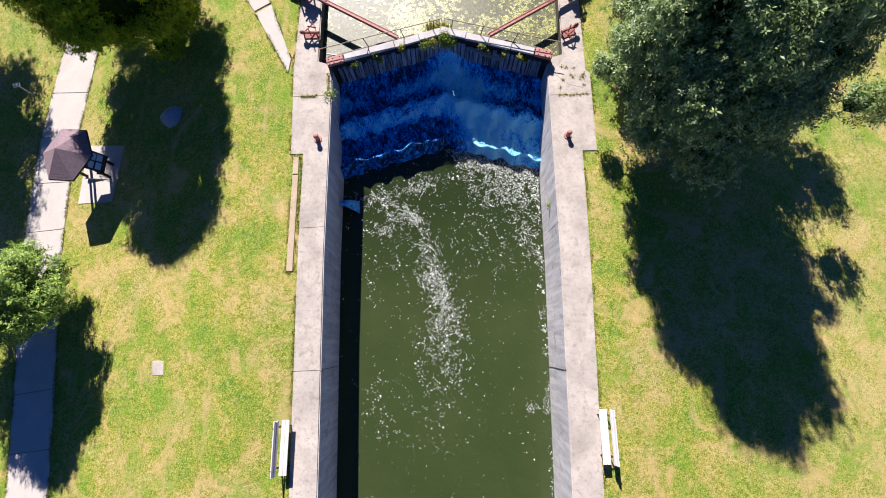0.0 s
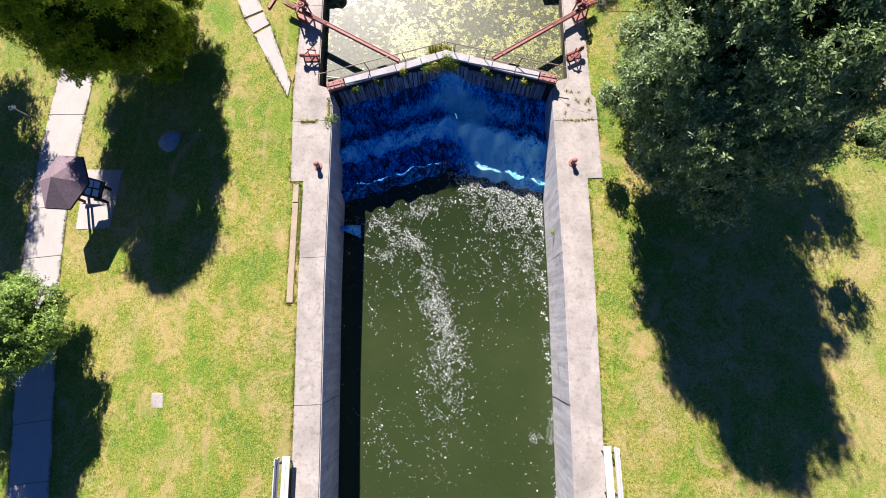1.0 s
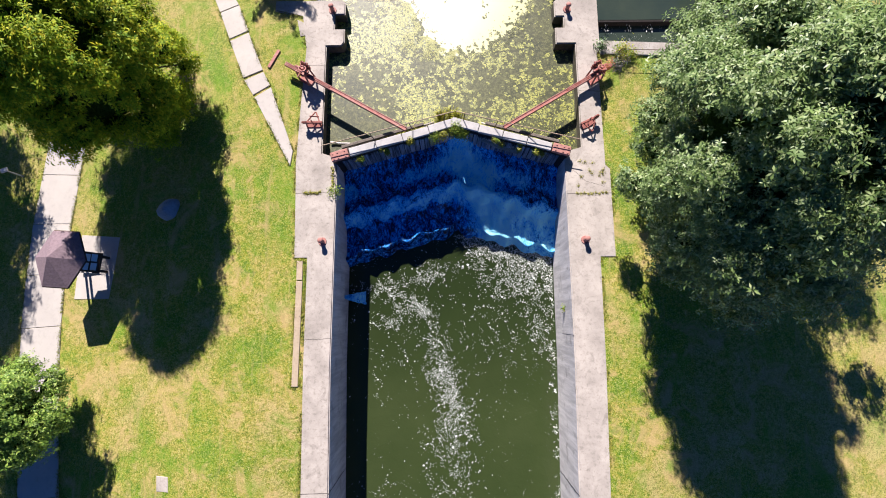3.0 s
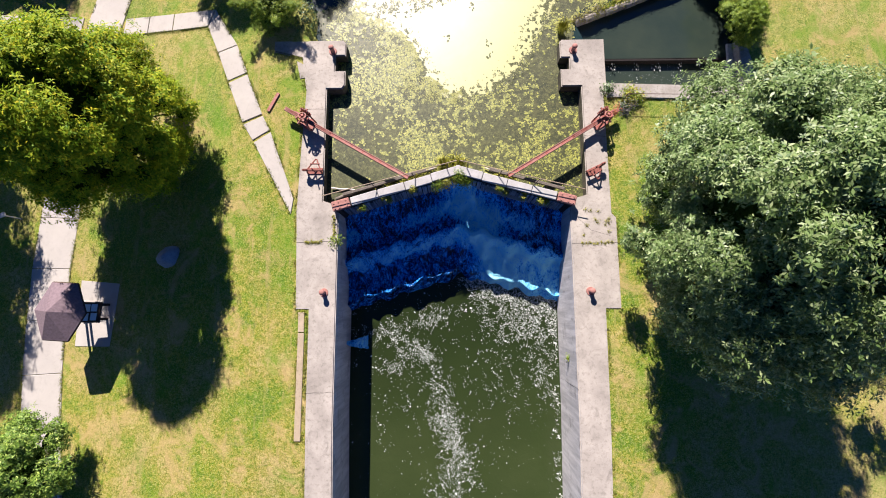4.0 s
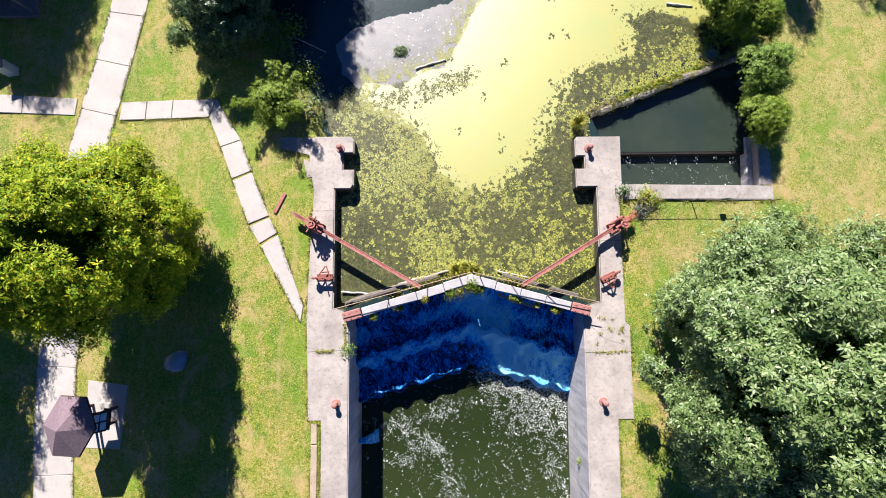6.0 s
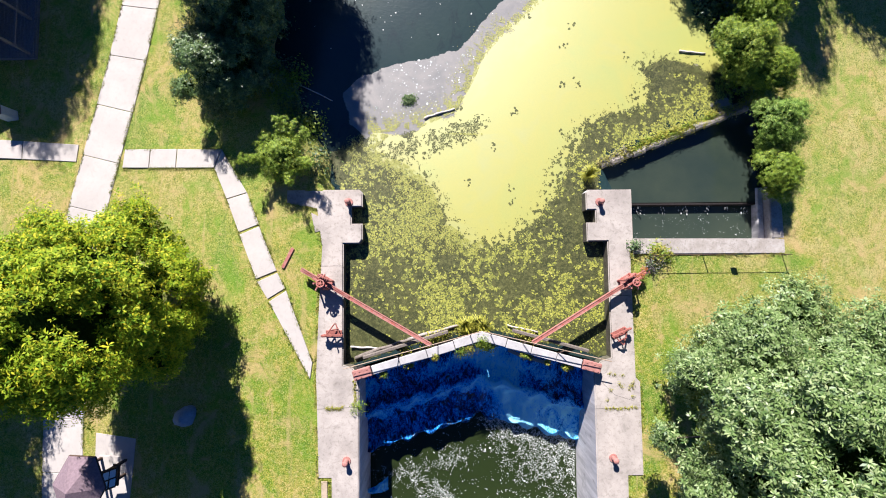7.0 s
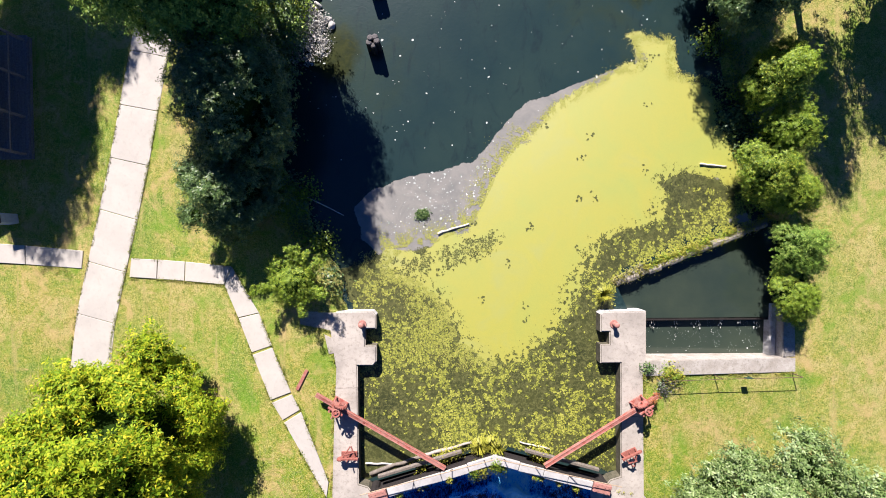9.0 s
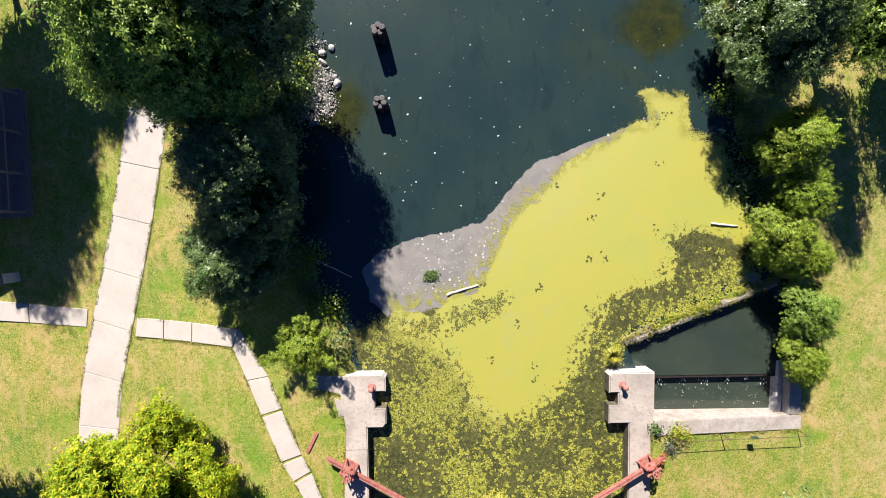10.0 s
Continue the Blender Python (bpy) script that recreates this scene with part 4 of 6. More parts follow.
def mat_pad():
    n = Nodes("floating_leaf")
    c = n.ramp(n.island(), (0.0, (0.05, 0.06, 0.010)), (0.30, (0.15, 0.165, 0.016)), (0.7, (0.29, 0.30, 0.024)), (1.0, (0.40, 0.40, 0.065)))
    return n.done(c, 0.52, 0.0, 0.9)


DUCK, FILM, SCUM, PAD, LOOSE = mat_duckweed(), mat_film(), mat_scum(), mat_pad(), mat_loose()
SCUM_EDGE = [(-6.4, 26.2), (-5.7, 27.2), (-3.97, 27.76), (-2.02, 28.15), (-0.46, 28.54), (0.61, 29.86), (2.27, 31.33), (4.71, 32.25), (6.28, 32.98), (7.2, 32.9), (7.3, 34.1), (8.8, 33.9), (8.8, 32.4), (10.5, 31.9), (11.9, 28.6), (12.8, 25.6)]
YELLOW_EDGE = [(-5.14, 24.30), (-2.65, 24.59), (-0.85, 25.37), (-0.02, 26.84), (0.66, 28.30), (2.03, 29.76), (3.35, 31.03), (4.96, 31.96), (6.28, 32.74), (7.65, 33.0), (7.11, 34.45), (9.01, 34.25), (8.96, 32.59), (10.86, 32.20), (12.18, 28.79), (12.9, 26.6)]
BARRIER_A, BARRIER_B = (6.3, 22.5), (13.6, 25.35)
mat_sheet("pollen_scum", SCUM_EDGE + [(13.0, 25.3), (9, 26), (0, 24.5), (-5, 23.6), (-6.2, 24.6)], UP_Z + 0.004, 0.10, SCUM, "grey pollen scum drifting along the duckweed edge", "scum", 0.8, 0.10, 3, 0.22)
mat_sheet("leaf_film", [(-7.0, 23.3), (-5.0, 23.9), (-2.6, 24.4), (0, 25.0), (6, 27), (9.5, 28), (12.9, 27.2), (13.2, 26.1), (6.4, 23.25), (6.2, 21), (6.6, 13.3), (5.4, 13.3), (0.2, 14.75), (-5.4, 13.1), (-6.4, 13.1), (-6.4, 21.4)],
          UP_Z + 0.008, 0.10, FILM, "olive film of rotting floating leaves on the water", "floating leaves", 0.9, 0.10, 5, 0.4)
mat_sheet("duckweed_mat", YELLOW_EDGE + [(12.55, 26.6), (12.1, 27.1), (10.28, 27.52), (8.62, 27.62), (8.86, 26.84), (8.23, 25.27), (5.59, 24.40), (4.27, 22.44), (3.45, 20.30), (1.98, 18.93), (0.03, 18.49), (-1.39, 19.71), (-2.22, 21.66), (-3.29, 22.54), (-4.75, 22.83), (-5.53, 23.52)],
          UP_Z + 0.012, 0.10, DUCK, "smooth bright yellow-green duckweed covering the water", "duckweed", 0.9, 0.20, 7, 0.75)


def flecks(name, P, size, z, material, label, category, rng, squash=(0.5, 1.0), corners=6):
    """Small flat ragged pieces lying on the water."""
    n = len(P)
    s = size(n)
    a0 = rng.uniform(0, 6.28, n)
    sq = rng.uniform(*squash, n)
    k = np.arange(corners)
    ang = k[None, :] * 2 * np.pi / corners
    rad = s[:, None] * rng.uniform(0.55, 1.15, (n, corners))
    u, v = rad * np.cos(ang), rad * np.sin(ang) * sq[:, None]
    x = P[:, :1] + u * np.cos(a0)[:, None] - v * np.sin(a0)[:, None]
    y = P[:, 1:2] + u * np.sin(a0)[:, None] + v * np.cos(a0)[:, None]
    zz = np.broadcast_to((z + rng.uniform(0, 0.006, n))[:, None], x.shape)
    V = np.stack([x, y, zz], -1).reshape(-1, 3)
    me = bpy.data.meshes.new(name)
    me.vertices.add(len(V))
    me.vertices.foreach_set("co", V.astype(np.float32).ravel())
    me.loops.add(len(V))
    me.loops.foreach_set("vertex_index", np.arange(len(V), dtype=np.int32))
    me.polygons.add(n)
    me.polygons.foreach_set("loop_start", np.arange(0, len(V), corners, dtype=np.int32))
    me.materials.append(material)
    me.update()
    me.validate()
    return tagged(part(name, me, material), label, category, kind="stuff")


def clump(X, Y, f, seed):
    """A smooth 0..1 field by octaves of Perlin noise."""
    return np.array([noise.noise((x * f, y * f, seed)) * 0.65 + noise.noise((x * f * 2.7, y * f * 2.7, seed + 7)) * 0.35 for x, y in zip(X, Y)]) * 0.5 + 0.5


FILM_AREA = [(-6.5, 22.6), (-5.2, 23.4), (-3.4, 22.6), (-2.3, 21.6), (-1.5, 19.7), (0.1, 18.5), (2.1, 18.9), (3.5, 20.2), (4.3, 22.4), (5.7, 24.5), (8.4, 25.4), (9.0, 27.4), (12.6, 26.8), (13.2, 25.5), (6.3, 22.7), (6.2, 13.6), (5.3, 13.4), (0.2, 14.8), (-5.3, 13.2), (-6.1, 13.4)]
rng = np.random.default_rng(31)
P = np.stack([rng.uniform(-6.5, 13.5, 150000), rng.uniform(13, 28, 150000)], 1)
P = P[inside(FILM_AREA, P[:, 0], P[:, 1])]
cl = clump(P[:, 0], P[:, 1], 4.4, 1.7) + 0.9 * (clump(P[:, 0], P[:, 1], 0.32, 9.1) - 0.5)
cl = cl + 0.05 * ((P[:, 0] < -2) & (P[:, 1] > 18))
cl = cl + 0.12 * np.exp(-((P[:, 1] - BARRIER_A[1] - (P[:, 0] - BARRIER_A[0]) * (BARRIER_B[1] - BARRIER_A[1]) / (BARRIER_B[0] - BARRIER_A[0]) - 0.7) / 0.6) ** 2 - ((P[:, 0] - 9.2) / 2.6) ** 2)
corner = (P[:, 1] < 15.6 - 0.12 * np.abs(P[:, 0])) & (np.abs(P[:, 0]) > 3.2)
P = P[(cl > 0.505 + 0.05 * np.exp(-((P[:, 0] - 0.6) / 2.6) ** 2 - ((P[:, 1] - 17.4) / 1.8) ** 2)) & ~(corner & (rng.uniform(0, 1, len(P)) < 0.82))]
flecks("floating_leaf_bed", P, lambda n: rng.uniform(0.024, 0.068, n), UP_Z + 0.016, PAD, "clumped small yellow-green floating leaves on the water", "floating leaves", rng)
# sparse leaves straying over the duckweed
P = np.stack([rng.uniform(-6.5, 2.2, 40000), rng.uniform(21.5, 26, 40000)], 1)
lens = np.exp(-((P[:, 1] - (23.5 + 0.20 * (P[:, 0] + 3) + 0.035 * (P[:, 0] + 3) ** 2)) / 1.05) ** 2) * np.clip((2.6 - P[:, 0]) / 2.5, 0, 1)
cl = clump(P[:, 0], P[:, 1], 6.0, 5.5)
P = P[(cl * lens > 0.43)]
# and thinning out from the leaf bed's edge
EDGE = [(12.23, 27.03), (10.28, 27.52), (8.62, 27.62), (8.86, 26.84), (8.23, 25.27), (5.59, 24.40), (4.27, 22.44), (3.45, 20.30), (1.98, 18.93), (0.03, 18.49), (-1.39, 19.71), (-2.22, 21.66), (-3.29, 22.54)]
for (xa, ya), (xb, yb) in zip(EDGE, EDGE[1:]):
    m = int(1700 * math.hypot(xb - xa, yb - ya))
    t = rng.uniform(0, 1, m)
    off = rng.normal(0, 0.26, (m, 2))
    Q = np.stack([xa + (xb - xa) * t, ya + (yb - ya) * t], 1) + off
    P = np.concatenate([P, Q[clump(Q[:, 0], Q[:, 1], 5.0, 4.4) > 0.57]])
DARK_PAD = mat_plain("drab_floating_leaf", (0.115, 0.125, 0.035), 0.5, 0.0, 0.6, 3.0)
flecks("stray_leaf_bed", P, lambda n: rng.uniform(0.012, 0.034, n), UP_Z + 0.018, DARK_PAD, "drab olive floating leaves straying over the duckweed", "floating leaves", rng)
# duckweed thinning out over the west of the leaf bed
Q = np.stack([rng.uniform(-6.2, 0.5, 60000), rng.uniform(18.2, 24.2, 60000)], 1)
far = edge_distance([(-5.0, 23.4), (-3.3, 22.6), (-2.2, 21.7), (-1.4, 19.8), (0.0, 18.6), (3.4, 20.4), (4.2, 24.0), (-4.0, 24.4)], Q[:, 0], Q[:, 1])
Q = Q[(far < 0.1) & (rng.uniform(0, 1, len(Q)) < np.exp(far / 0.75)) & (clump(Q[:, 0], Q[:, 1], 3.5, 6.6) > 0.46)]
flecks("pale_duckweed", Q, lambda n: rng.uniform(0.010, 0.034, n), UP_Z + 0.024, LOOSE, "pale duckweed thinning out among the floating leaves", "duckweed", rng)
# thin duckweed straying into the scum
Q = []
for (xa, ya), (xb, yb) in zip(YELLOW_EDGE[:5], YELLOW_EDGE[1:6]):
    m = int(1500 * math.hypot(xb - xa, yb - ya))
    t = rng.uniform(0, 1, m)
    nx, ny = -(yb - ya), xb - xa
    l = math.hypot(nx, ny)
    o = np.abs(rng.normal(0, 0.42, m)) - 0.1
    Q.append(np.stack([xa + (xb - xa) * t + nx / l * o, ya + (yb - ya) * t + ny / l * o], 1))
Q = np.concatenate(Q)
for (xa, ya), (xb, yb) in zip(YELLOW_EDGE[5:14], YELLOW_EDGE[6:15]):
    m = int(900 * math.hypot(xb - xa, yb - ya))
    t = rng.uniform(0, 1, m)
    Q = np.concatenate([Q, np.stack([xa + (xb - xa) * t, ya + (yb - ya) * t], 1) + rng.normal(0, 0.13, (m, 2))])
flecks("thin_duckweed", Q[clump(Q[:, 0], Q[:, 1], 3.0, 8.8) > 0.44], lambda n: rng.uniform(0.008, 0.024, n), UP_Z + 0.014, LOOSE, "thin duckweed straying into the grey scum", "duckweed", rng)
P = np.stack([rng.uniform(-1, 12.5, 170), rng.uniform(20, 33.5, 170)], 1)
P = P[inside(YELLOW_EDGE + [(8, 26), (3, 20), (0, 19)], P[:, 0], P[:, 1])]
P = np.concatenate([p + rng.normal(0, 0.12, (6, 2)) for p in P[::5]])
flecks("weed_clumps", P, lambda n: rng.uniform(0.03, 0.09, n), UP_Z + 0.02, DARK_PAD, "dark weed tufts breaking the duckweed", "water weed", rng)

# ---------------------------------------------------------------- foam on the lock water
def mat_foam():
    n = Nodes("white_foam")
    return n.done(n.ramp(n.island(), (0.0, (0.20, 0.23, 0.19)), (0.45, (0.50, 0.53, 0.50)), (1.0, (0.84, 0.84, 0.82))), 0.6, 0.0, 0.3)


FOAM = mat_foam()


def build_foam():
    rng = np.random.default_rng(41)
    N = 300000
    P = np.stack([rng.uniform(-5.4, 5.42, N), rng.uniform(-14, 9.7, N)], 1)
    x, y = P[:, 0], P[:, 1]
    foot = gate_y(x) - 4.75
    back = foot - y                       # metres out from the foot of the fall
    east = np.clip((x - 0.3) / 1.2, 0, 1)
    den = (0.24 + 0.20 * east) * np.exp(-np.clip(back, 0, 99) / (1.1 + 0.5 * east)) * (back > -0.1)
    den += 0.20 * np.exp(-np.clip(back, 0, 99) / 3.0) * (0.45 + 0.55 * east)
    # west patches and the middle plume that drifts down the chamber
    for cx, cy, rx, ry, ang, w in ((-2.6, 6.0, 0.9, 0.6, -0.5, 0.34), (-3.9, 6.6, 1.0, 0.5, 0.2, 0.30), (-1.2, 7.4, 1.6, 0.5, 0.25, 0.30), (3.6, 7.0, 1.4, 0.9, -0.2, 0.28), (4.6, 4.6, 0.5, 1.4, 0.0, 0.25), (-1.5, 5.6, 0.9, 0.34, -0.8, 0.6), (-3.4, 4.9, 0.7, 0.4, 0.1, 0.45), (-0.75, 3.7, 0.55, 0.8, 0.1, 0.35), (-0.6, 2.3, 0.7, 0.55, 0.4, 0.55),
                                   (0.0, 1.1, 0.5, 1.1, 0.15, 0.5), (0.1, -0.4, 1.2, 1.6, 0.0, 0.30), (-0.1, -2.4, 1.5, 1.8, 0, 0.22), (-1.4, 3.2, 2.2, 2.6, 0.2, 0.14), (-0.6, -5.0, 2.0, 2.2, 0, 0.10), (-3.6, -3.6, 0.9, 1.0, 0, 0.16), (-3.0, -5.2, 1.1, 0.9, 0.3, 0.14),
                                   (4.6, -4.3, 0.55, 0.3, 0, 0.5), (4.0, -6.0, 0.8, 0.9, 0, 0.10), (-3.9, 2.2, 0.5, 1.4, 0, 0.12), (2.6, 4.0, 2.0, 2.0, 0, 0.10)):
        dx, dy = x - cx, y - cy
        u, v = dx * math.cos(ang) + dy * math.sin(ang), -dx * math.sin(ang) + dy * math.cos(ang)
        den += w * np.exp(-(u / rx) ** 2 - (v / ry) ** 2)
    den += 0.40 * np.exp(-((5.25 - x) / 0.22) ** 2) * (0.35 + 0.65 * np.sin(y * 1.9 + 2.0 * np.sin(y * 0.7)) ** 2)
    den += 0.045
    den += (0.10 + 0.45 * east) * np.exp(-(back / 0.4) ** 2)
    den *= np.where((back < 1.0) & (x < 0.2), 0.3, 1.0)
    ridge = 1 - 2.6 * np.abs(clump(x, y, 1.9, 3.3) - 0.5)            # lacy strings of froth
    cl = clump(x, y, 3.2, 2.2) * 0.35 + clump(x, y, 9.0, 6.2) * 0.35 + ridge * 0.26
    keep = (rng.uniform(0, 1, N) < den * 1.25) & (cl > 0.665 - 0.30 * np.clip(den, 0, 0.8))
    P, d = P[keep], den[keep]
    size = lambda n: np.minimum(0.07, 0.007 + rng.exponential(0.0095, n))
    flecks("foam_flecks", P, size, LOW_Z + 0.006, FOAM, "white foam flecks drifting down the lock water", "foam", rng, (0.22, 0.8))


build_foam()
P = np.stack([np.random.default_rng(5).uniform(-8.5, 9, 260), np.random.default_rng(6).uniform(28.5, 44, 260)], 1)
rng = np.random.default_rng(8)
flecks("drifting_bits", P[(P[:, 1] > 29 + 0.5 * P[:, 0])], lambda n: np.minimum(0.07, 0.015 + rng.exponential(0.015, n)), UP_Z + 0.006, FOAM, "pale seed fluff scattered over the dark water", "floating bits", rng)
P = np.stack([rng.uniform(-5.5, 1.5, 900), rng.uniform(24.5, 29.5, 900)], 1)
k = inside([(-5.14, 24.88), (-2.65, 25.08), (-0.85, 25.66), (0.42, 28.59), (-0.46, 28.50), (-3.97, 27.62)], P[:, 0], P[:, 1])
flecks("scum_bits", P[k], lambda n: np.minimum(0.07, 0.012 + rng.exponential(0.016, n)), UP_Z + 0.01, FOAM, "pale bits caught in the grey scum", "floating bits", rng)
P = np.concatenate([np.stack([rng.uniform(7.6, 13.9, 700), rng.uniform(18.95, 20.6, 700)], 1)])
flecks("basin_bubbles", P[clump(P[:, 0], P[:, 1], 1.6, 3.0) > 0.5], lambda n: np.minimum(0.04, 0.006 + rng.exponential(0.008, n)), BASIN_Z + 0.006, FOAM, "white bubbles on the basin below the weir", "foam", rng, (0.25, 0.6))


# side spill from the west wall
def side_spill():
    xs, ss = np.linspace(-1, 1, 22), np.linspace(0, 1, 18)
    verts, faces = [], []
    for s in ss:
        for u in xs:
            w = 0.16 + 0.55 * s
            verts.append((-5.46 + 0.95 * s + 0.06 * noise.noise((u * 3, s * 5, 2)), 6.25 + u * w * 0.5 + 0.10 * noise.noise((u * 4, s * 4, 7)),
                          -2.35 - 0.85 * s * s + 0.09 * (1 - u * u) + 0.08 * noise.noise((u * 6, s * 9, 1))))
    for i in range(len(ss) - 1):
        for j in range(len(xs) - 1):
            a = i * len(xs) + j
            faces.append((a, a + 1, a + len(xs) + 1, a + len(xs)))
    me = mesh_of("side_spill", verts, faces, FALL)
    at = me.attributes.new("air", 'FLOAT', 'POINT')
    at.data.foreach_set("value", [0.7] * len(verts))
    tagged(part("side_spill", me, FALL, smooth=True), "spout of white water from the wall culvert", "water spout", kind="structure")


side_spill()

# ---------------------------------------------------------------- bypass pool
POOL_TOP = mat_concrete("stained_pool_concrete", (0.46, 0.43, 0.39), (0.27, 0.24, 0.20), 2.2, 0.7)
def pool_top(x):
    """The pool's walls follow the falling lawn."""
    return 0.06 - 0.062 * (x - 7.5)


def pool_wall(name, pts, drop, material, label, category):
    bm = prism(pts, -3.0, 0.0, 0.03)
    for v in bm.verts:
        if v.co.z > -1:
            v.co.z += pool_top(v.co.x) - drop
    tagged(part(name, bm, material), label, category, kind="structure")


pool_wall("pool_wall_south", [(7.5, 18.12), (15.04, 18.10), (15.04, 18.83), (7.5, 18.86)], 0.0, POOL_TOP, "pale stained concrete wall of the bypass pool", "pool wall")
pool_wall("pool_wall_east", [(14.38, 18.84), (15.04, 18.84), (15.02, 20.3), (14.75, 21.4), (14.40, 21.4)], 0.02, POOL_TOP, "pale concrete pool side wall under shrubs", "pool wall")
pool_wall("pool_ledge", [(14.05, 18.84), (14.37, 18.84), (14.39, 21.4), (14.12, 21.4)], 0.45, WALL_FACE, "lower grey concrete ledge inside the pool wall", "ledge")
tagged(part("weir_sill", box((6.6, 0.16, 1.2), pose(10.85, 20.66, POOL_Z - 0.60), 0.02), DARK_TIMBER), "dark submerged timber weir sill across the pool", "weir", kind="structure")


def weir_splash():
    n = Nodes("weir_foam")
    m = n.done(n.mix(n.ramp(n.noise(14, 4, 0.7), (0.45, 0.0), (0.6, 1.0)), (0.05, 0.06, 0.05), (0.75, 0.76, 0.72)), 0.4)
    prng = random.Random(3)
    bm = bmesh.new()
    for k, x in enumerate((8.35, 9.5, 10.65, 11.8, 12.75, 13.6)):
        for j in range(9):
            c = Vector((x + prng.uniform(-0.16, 0.16), 20.54 - prng.uniform(0.0, 0.40), BASIN_Z + prng.uniform(0.0, 0.22)))
            bmesh.ops.create_icosphere(bm, subdivisions=1, radius=prng.uniform(0.012, 0.032), matrix=Matrix.Translation(c) @ Matrix.Diagonal((0.8, 2.6, 0.7, 1)))
    tagged(part("weir_splash", bm, m), "small white splashes where water spills over the weir", "splash", kind="stuff")


weir_splash()
dv = Vector((BARRIER_B[0] - BARRIER_A[0], BARRIER_B[1] - BARRIER_A[1], 0))
bm = bmesh.new()
prng = random.Random(12)
for k in range(14):
    a = Vector((*BARRIER_A, 0)) + dv * (k / 14)
    b = Vector((*BARRIER_A, 0)) + dv * ((k + 1.08) / 14)
    j = Vector((prng.uniform(-0.05, 0.05), prng.uniform(-0.05, 0.05), UP_Z - 0.05 + prng.uniform(-0.03, 0.05)))
    add_rod(bm, a + j, b + j, prng.uniform(0.16, 0.21), prng.uniform(0.15, 0.2), 9)
add_box(bm, (dv.length, 0.14, 1.6), Matrix.Translation(((BARRIER_A[0] + BARRIER_B[0]) / 2, (BARRIER_A[1] + BARRIER_B[1]) / 2, UP_Z - 0.85)) @ dv.to_track_quat('X', 'Z').to_matrix().to_4x4())
tagged(part("log_boom", bm, TIMBER), "rotting log boom holding back the duckweed", "log boom")


def pool_fence():
    ob = tagged(empty("pool_fence", pose(10.9, 18.06, lawn_z(10.9, 18.06))), "thin rusty pipe fence beside the pool wall", "fence")
    heads = []
    for x, y in ((-2.6, 0.0), (0.0, 0.02), (3.95, 0.0)):
        z = lawn_z(10.9 + x, 18.06 + y) - lawn_z(10.9, 18.06)
        h = Vector((x + 0.03, y - 0.02, z + 0.62))
        heads.append(h)
        part("fence_post", rod((x, y, z - 0.1), h, 0.022, sides=6), RUST, ob)
    for a, b in zip(heads, heads[1:]):
        part("fence_rail", rod(a, b, 0.014, sides=6), RUST, ob)
    part("notice_plate", box((0.30, 0.03, 0.24), pose(1.35, 0.0, 0.50, 0, 0, 3), 0.004), mat_plain("dark_green_plate", (0.02, 0.05, 0.03), 0.5), ob, "small dark green plate")


RUST = mat_plain("rusty_pipe", (0.12, 0.07, 0.05), 0.8, 0.0, 0.5)
pool_fence()

# ---------------------------------------------------------------- tufts, weeds and vines
GROWTH = {}


def tuft(x, y, z, r, h, n, size, material, label, seed, name="weeds", category="weeds"):
    """Adds one clump of leaves to a stretch of growth."""
    rng = np.random.default_rng(seed)
    P = np.stack([rng.normal(0, r * 0.5, n), rng.normal(0, r * 0.5, n), np.abs(rng.normal(0, h * 0.45, n))], 1)
    N = P / (np.linalg.norm(P, axis=1, keepdims=True) + 1e-6) + np.array([0, 0, 0.6])
    GROWTH.setdefault((label, name, category), {}).setdefault(material.name, [material, []])[1].append(leaves(rng, P + np.array([x, y, z]), N, size, 0.4))


def plant_growth():
    """One object for each stretch of growth that nobody could count."""
    for (label, name, category), by_mat in GROWTH.items():
        V = np.concatenate([v for m, vs in by_mat.values() for v in vs])
        me = fast_quads(name, V, next(iter(by_mat.values()))[0])
        for m, vs in list(by_mat.values())[1:]:
            me.materials.append(m)
        idx = np.concatenate([np.full(sum(len(v) for v in vs), k) for k, (m, vs) in enumerate(by_mat.values())])
        me.polygons.foreach_set("material_index", idx.astype(np.int32))
        tagged(part(name, me, None), label, category, kind="stuff")


def grass_tuft(x, y, z, r, h, n, material, label, seed):
    """Arching blades from one root."""
    rng = np.random.default_rng(seed)
    a = rng.uniform(0, 6.28, n)
    l = rng.uniform(0.5, 1.0, n)
    d = np.stack([np.cos(a), np.sin(a), np.zeros(n)], 1)
    s = np.stack([-np.sin(a), np.cos(a), np.zeros(n)], 1) * 0.014
    root = d * rng.uniform(0, r * 0.3, (n, 1))
    mid = root + d * (r * 0.5 * l)[:, None] + np.array([0, 0, 1]) * (h * l)[:, None]
    tip = root + d * (r * 1.1 * l)[:, None] + np.array([0, 0, 1]) * (h * 0.75 * l)[:, None]
    V = np.concatenate([np.stack([root - s, root + s, mid + s, mid - s], 1), np.stack([mid - s, mid + s, tip + s * 0.2, tip - s * 0.2], 1)])
    ob = part("grass_tuft", fast_quads("grass_tuft", V, material), material)
    ob.matrix_basis = pose(x, y, z)
    return tagged(ob, label, "grass")


